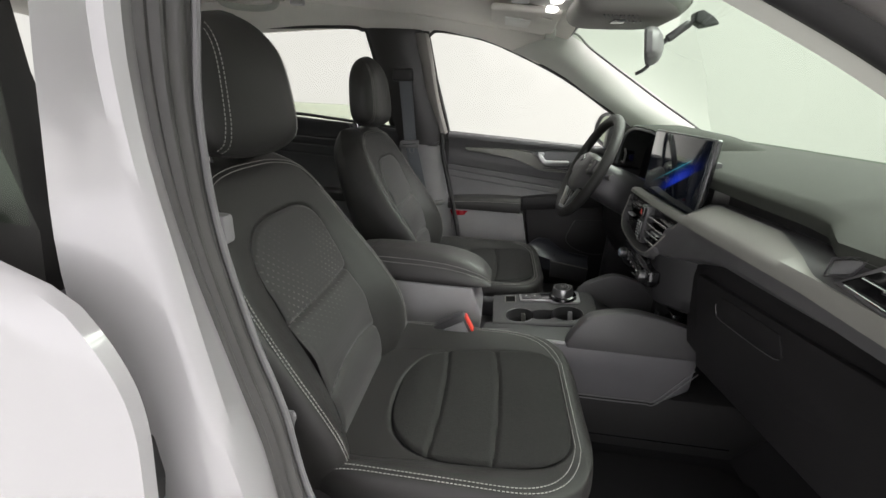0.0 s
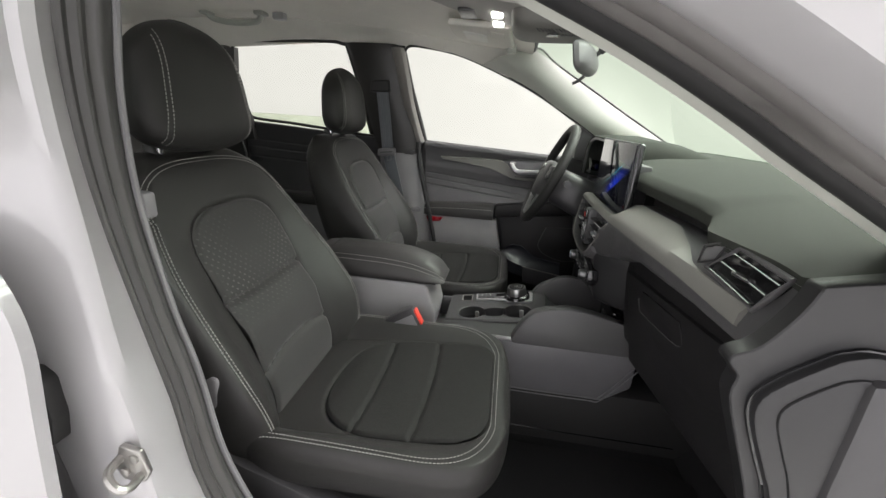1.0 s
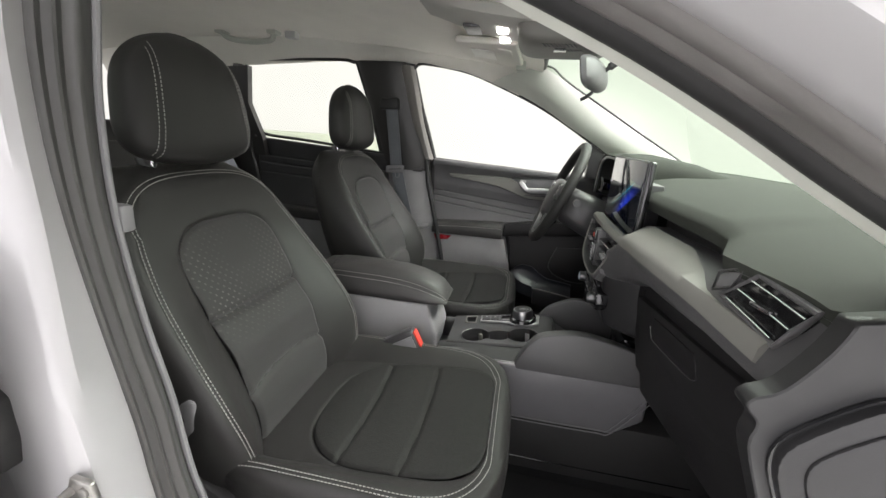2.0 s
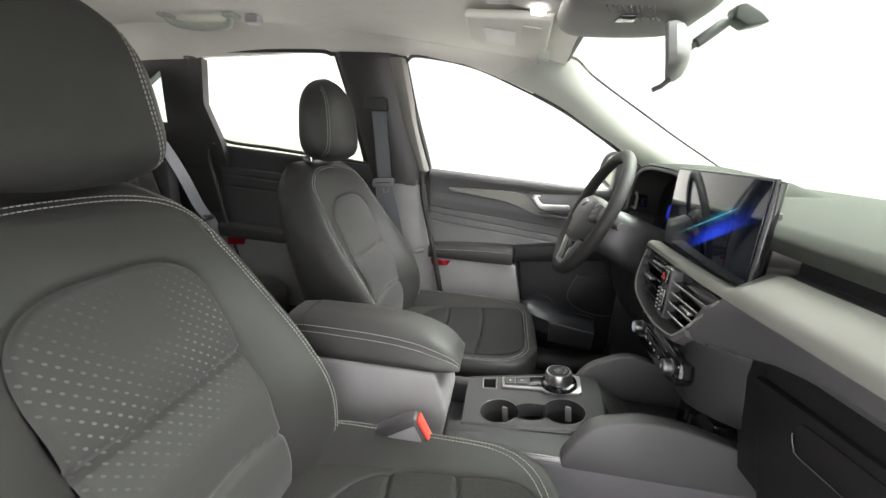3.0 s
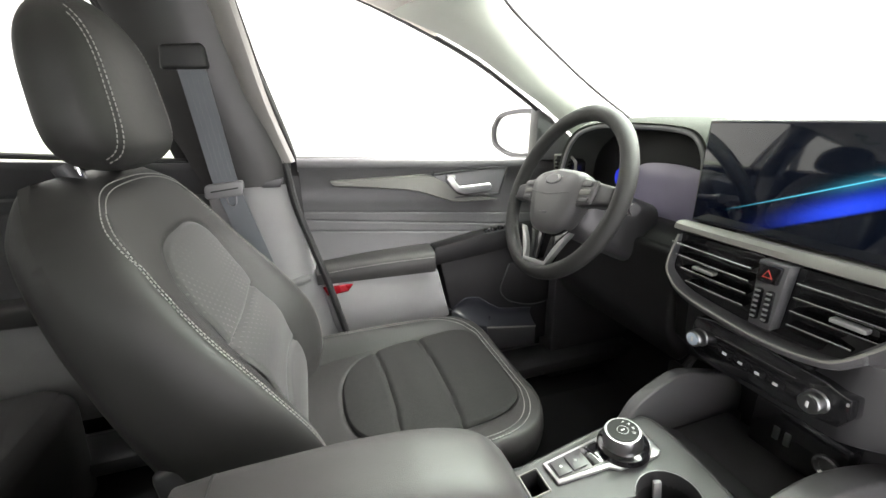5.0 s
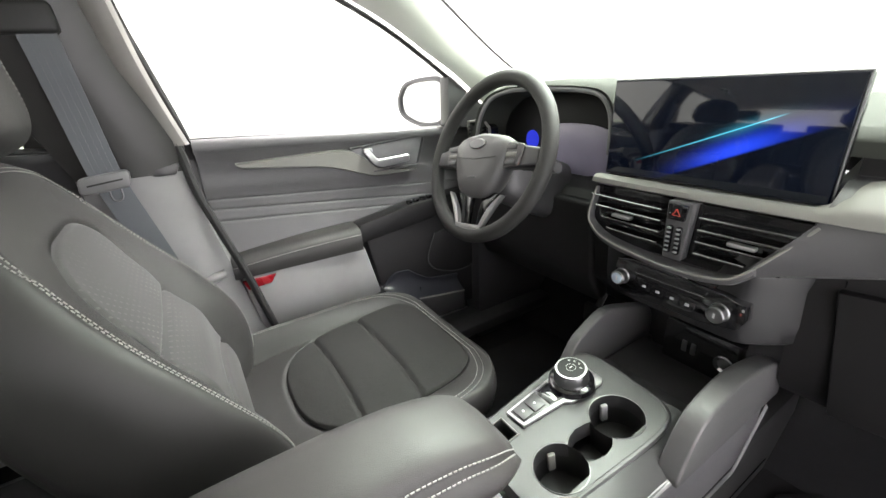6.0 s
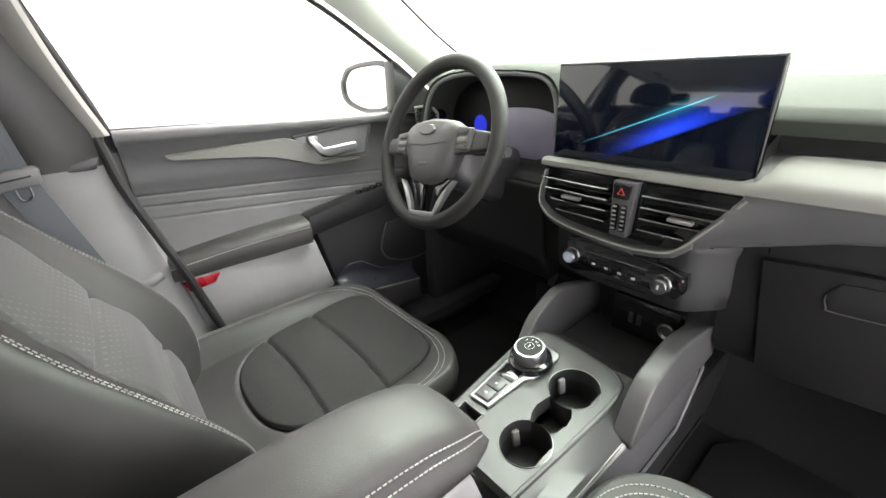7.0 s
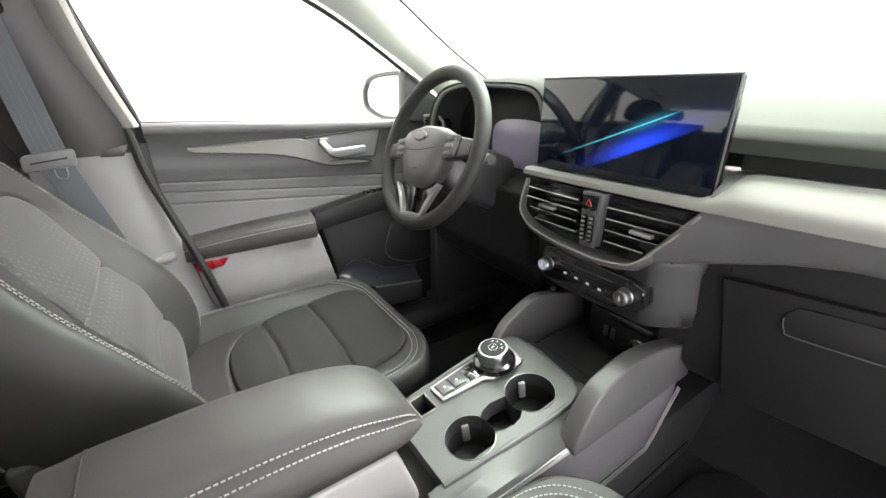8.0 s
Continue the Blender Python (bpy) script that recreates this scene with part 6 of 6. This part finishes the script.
# ---- belts and buckles ----
bk = thing("belt_buckle", "black belt buckle with red release button", "seat belt buckle")
part("buckle_body", prism([(-0.424, 0.676), (-0.398, 0.624), (-0.420, 0.608), (-0.478, 0.582), (-0.502, 0.632), (-0.445, 0.668)], "y", -0.172, -0.142, 0.006, 3), HARD, bk)
part("side_plate", prism([(-0.424, 0.662), (-0.404, 0.624), (-0.422, 0.614), (-0.474, 0.590), (-0.488, 0.622)], "y", -0.1745, -0.170, 0.002), MIDPL, bk, "grey buckle side plate")
part("release_button", prism([(-0.4225, 0.6705), (-0.3990, 0.6285), (-0.3945, 0.6310), (-0.4175, 0.6735)], "y", -0.168, -0.146, 0.0015), REDBTN, bk, "red release button")
part("buckle_strap", band([(-0.485, -0.15, 0.60), (-0.55, -0.16, 0.565), (-0.60, -0.165, 0.50), (-0.62, -0.165, 0.42)], (0, 0.028, 0), 0.004), WEB, bk)
part("anchor_tab", box(-0.575, -0.54, -0.20, -0.19, 0.575, 0.60, 0.003), CHROME, bk)

bel = thing("seat_belt", "grey seat belt hanging on the centre pillar", "seat belt", "seat belts")
part("belt_slot", prism([(-0.812, 1.232), (-0.728, 1.234), (-0.730, 1.280), (-0.806, 1.276)], "y", 0.622, 0.664, 0.008, 3), RUBBER, bel, "dark belt guide slot")
part("webbing", band(smooth_path([(-0.760, 0.633, 1.25), (-0.758, 0.637, 1.22), (-0.750, 0.650, 1.12), (-0.742, 0.660, 1.02), (-0.735, 0.664, 0.975)], 5), (0.050, 0, 0.0), 0.003), WEB, bel, "grey webbing")
part("webbing", band(smooth_path([(-0.735, 0.664, 0.975), (-0.722, 0.668, 0.92), (-0.70, 0.672, 0.83), (-0.68, 0.672, 0.74), (-0.655, 0.668, 0.60), (-0.65, 0.655, 0.45)], 5), (0.050, 0, 0.0), 0.003), WEB, bel, "grey webbing")
for off in (-0.014, -0.005, 0.005, 0.014):
    part("web_rib", band(smooth_path([(-0.760 + off, 0.6315, 1.25), (-0.758 + off, 0.6355, 1.22), (-0.750 + off, 0.6485, 1.12), (-0.742 + off, 0.6585, 1.02), (-0.735 + off, 0.6625, 0.985)], 5), (0.003, 0, 0.0), 0.002), WEB, bel)
part("tongue_cover", prism([(-0.783, 0.999), (-0.778, 1.004), (-0.708, 1.011), (-0.703, 1.006), (-0.706, 0.982), (-0.711, 0.978), (-0.780, 0.972), (-0.785, 0.977)], "y", 0.650, 0.664, 0.004, 3), MIDPL, bel, "dark grey tongue cover")
part("cover_slot", prism([(-0.771, 0.9905), (-0.716, 0.9965), (-0.716, 0.9935), (-0.771, 0.9875)], "y", 0.649, 0.652, 0), RUBBER, bel)
part("tongue", tube(smooth_path([(-0.742, 0.655, 0.978), (-0.741, 0.653, 0.962), (-0.736, 0.653, 0.956), (-0.728, 0.653, 0.957), (-0.724, 0.654, 0.964), (-0.724, 0.655, 0.979)], 4), 0.0017, 8), DARKCHROME, bel, "steel tongue loop")
part("pillar_pocket", prism([(-0.685, 1.0), (-0.62, 1.008), (-0.63, 0.985), (-0.685, 0.985)], "y", 0.680, 0.69, 0.004), HARD, bel)
rb = thing("seat_belt", "grey rear seat belt running over the bench shoulder", "seat belt", "seat belts")
part("webbing", band(smooth_path([(-1.66, 0.50, 1.13), (-1.60, 0.53, 1.14), (-1.56, 0.565, 1.10), (-1.52, 0.61, 0.98), (-1.48, 0.64, 0.85), (-1.45, 0.655, 0.80)], 5), (0.012, 0.045, 0.0), 0.003), WEB, rb, "grey webbing")
part("webbing", band(smooth_path([(-1.45, 0.655, 0.80), (-1.42, 0.665, 0.70), (-1.36, 0.66, 0.55)], 5), (0.02, 0.04, 0.0), 0.003), WEB, rb, "grey webbing")
part("tongue", box(-1.475, -1.44, 0.635, 0.665, 0.795, 0.815, 0.004), DARKCHROME, rb, "steel tongue")
pb = thing("seat_belt", "grey passenger belt beside the centre pillar", "seat belt", "seat belts")
part("belt_guide", box(-0.706, -0.672, -0.655, -0.636, 1.005, 1.040, 0.005), MIDPL, pb, "grey belt guide")
part("webbing", band(smooth_path([(-0.77, -0.640, 1.28), (-0.75, -0.650, 1.15), (-0.73, -0.655, 1.03), (-0.72, -0.655, 0.85), (-0.70, -0.655, 0.55)], 5), (0.045, 0, 0.0), 0.003), WEB, pb, "grey webbing")

# ---- roof fittings ----
oc = thing("overhead_console", "pale overhead console with reading lamps", "overhead console")
rings = []
for k in range(13):
    t = k / 12
    x = -0.47 + t * 0.29
    w = 0.065 + 0.055 * math.sin(min(1, t * 1.3) * math.pi / 2)
    z = roof_z(x) - 0.002
    d = 0.028 * math.sin(max(0.05, min(1, t * 1.4)) * math.pi / 2)
    rings.append([(x, -0.005 - w, z), (x, -0.005 - w * 0.9, z - d * 0.7), (x, -0.005 - w * 0.6, z - d), (x, -0.005 + w * 0.6, z - d), (x, -0.005 + w * 0.9, z - d * 0.7), (x, -0.005 + w, z), (x, -0.005, z + 0.005)])
part("console_shell", loft(rings), COVERPL, oc, "pale moulded shell")
for y in (-0.035, 0.06):
    part("lamp_lens", box(-0.292, -0.266, y - 0.015, y + 0.015, 1.378, 1.388, 0.003), mat_glow("reading_lamp_lens", (1.0, 0.97, 0.92), 5.0), oc, "white reading lamp lens")
rings = []
for x, z0, w, top in ((-0.245, 1.372, 0.085, 1.40), (-0.235, 1.354, 0.100, 1.40), (-0.205, 1.345, 0.110, 1.402), (-0.13, 1.344, 0.112, 1.40), (-0.06, 1.345, 0.100, 1.385), (-0.035, 1.352, 0.088, 1.378), (-0.018, 1.366, 0.070, 1.374)):
    rings.append([(x, -w, top), (x, -w, z0 + 0.016), (x, -w * 0.86, z0 + 0.005), (x, -w * 0.5, z0), (x, w * 0.5, z0), (x, w * 0.86, z0 + 0.005), (x, w, z0 + 0.016), (x, w, top)])
shell = part("camera_cover", loft([list(map(tuple, r)) for r in zip(*[smooth_path(c, 3) for c in zip(*rings)])]), COVERDARK, oc, "taupe vented camera cover", None, 60)
for k in range(9):
    part("vent_slit", tube([(-0.188 + k * 0.008, -0.088, 1.3475), (-0.180 + k * 0.008, -0.070, 1.3450)], 0.0016, 6), HARD, shell)
for k in range(5):
    part("vent_slit", tube([(-0.136 + k * 0.0075, -0.052, 1.3436), (-0.128 + k * 0.0075, -0.034, 1.3436)], 0.0016, 6), HARD, shell)
part("sensor_window", prism([(-0.160, -0.060), (-0.138, -0.060), (-0.134, -0.028), (-0.164, -0.028)], "z", 1.3415, 1.346, 0.001), GLOSSY, shell, "dark sensor window")
part("sensor_panel", box(-0.375, -0.335, -0.02, 0.07, 1.394, 1.402, 0.003), HARD, oc)
sv = thing("sun_visor", "pale sun visor with a white label", "sun visor")
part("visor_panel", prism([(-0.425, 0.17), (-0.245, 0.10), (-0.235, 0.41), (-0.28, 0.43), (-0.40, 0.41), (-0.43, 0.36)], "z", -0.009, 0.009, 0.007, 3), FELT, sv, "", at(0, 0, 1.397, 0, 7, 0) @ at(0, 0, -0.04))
part("visor_label", box(-0.385, -0.315, 0.22, 0.34, -0.0125, -0.0095, 0.0008), mat("white_label", (0.75, 0.74, 0.70), 0.6, bump=0), sv, "white label", at(0, 0, 1.397, 0, 7, 0) @ at(0, 0, -0.04))
part("visor_label", box(-0.300, -0.262, 0.16, 0.24, -0.0125, -0.0095, 0.0008), FELT, sv, "pale label", at(0, 0, 1.397, 0, 7, 0) @ at(0, 0, -0.04))
part("visor_clip", box(-0.26, -0.23, 0.395, 0.43, 1.365, 1.395, 0.006), PILLAR, sv)
gh2 = thing("grab_handle", "pale roof grab handle", "grab handle")
part("handle_bar", tube(smooth_path([(-1.42, 0.50, 1.482), (-1.40, 0.515, 1.462), (-1.31, 0.52, 1.452), (-1.22, 0.515, 1.458), (-1.195, 0.50, 1.480)], 6), 0.011, 10), PILLAR, gh2)
for x in (-1.42, -1.195):
    part("handle_mount", box(x - 0.02, x + 0.02, 0.48, 0.525, 1.474, 1.496, 0.006), PILLAR, gh2)
part("coat_hook", box(-1.145, -1.10, 0.49, 0.525, 1.462, 1.488, 0.006), GREYPL, gh2, "grey coat hook")
vm = thing("rear_view_mirror", "black rear-view mirror on a stalk", "car mirror")
mm = at(-0.072, -0.018, 1.298, 0, -10, -18.5)


def rounded(k, n=40):
    return [(0.104 * k * power(math.cos(a), 0.45), 0.033 * k * power(math.sin(a), 0.55)) for a in (math.tau * i / n for i in range(n))]


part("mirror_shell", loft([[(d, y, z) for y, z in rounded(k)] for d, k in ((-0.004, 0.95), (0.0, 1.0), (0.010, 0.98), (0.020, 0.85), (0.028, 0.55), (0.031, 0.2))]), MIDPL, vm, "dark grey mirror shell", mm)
bm = bmesh.new()
bm.faces.new([bm.verts.new((-0.0045, y, z)) for y, z in rounded(0.93)])
part("mirror_glass", bm, MIRROR, vm, "silvered mirror glass", mm)
part("mirror_stalk", tube([(-0.044, -0.018, 1.308), (-0.036, -0.018, 1.315), (-0.034, -0.018, 1.317), (0.002, -0.018, 1.347), (0.006, -0.018, 1.350), (0.012, -0.018, 1.356)], [0.005, 0.005, 0.0085, 0.0085, 0.005, 0.006], 12), HARD, vm)
part("mirror_mount", prism([(0.008, 1.368), (0.010, 1.350), (0.030, 1.339), (0.060, 1.346), (0.044, 1.360), (0.02, 1.372)], "y", -0.032, 0.002, 0.004), HARD, vm, "black glass mount")
part("dip_tab", tube([(-0.064, -0.022, 1.262), (-0.076, -0.022, 1.251), (-0.088, -0.022, 1.245)], 0.004, 8), HARD, vm)

# ---- floor mats and pedals ----
for s in (1, -1):
    fm = part("floor_mat", prism([(-0.30, 0.16 * s), (0.25, 0.17 * s), (0.32, 0.22 * s), (0.32, 0.56 * s), (-0.28, 0.58 * s)], "z", 0.30, 0.312, 0.004), CARPET)
    tagged(fm, "black carpet floor mat", "floor mat", "floor mats")
pd = thing("pedals", "black rubber brake and accelerator pedals", "car pedal")
part("brake_pedal", box(0.30, 0.32, 0.31, 0.38, 0.44, 0.50, 0.006), RUBBER, pd, "", None)
part("pedal_arm", tube([(0.32, 0.345, 0.49), (0.42, 0.345, 0.62), (0.48, 0.345, 0.72)], 0.010, 8), HARD, pd)
part("accelerator", box(0.33, 0.345, 0.22, 0.27, 0.32, 0.46, 0.006), RUBBER, pd)
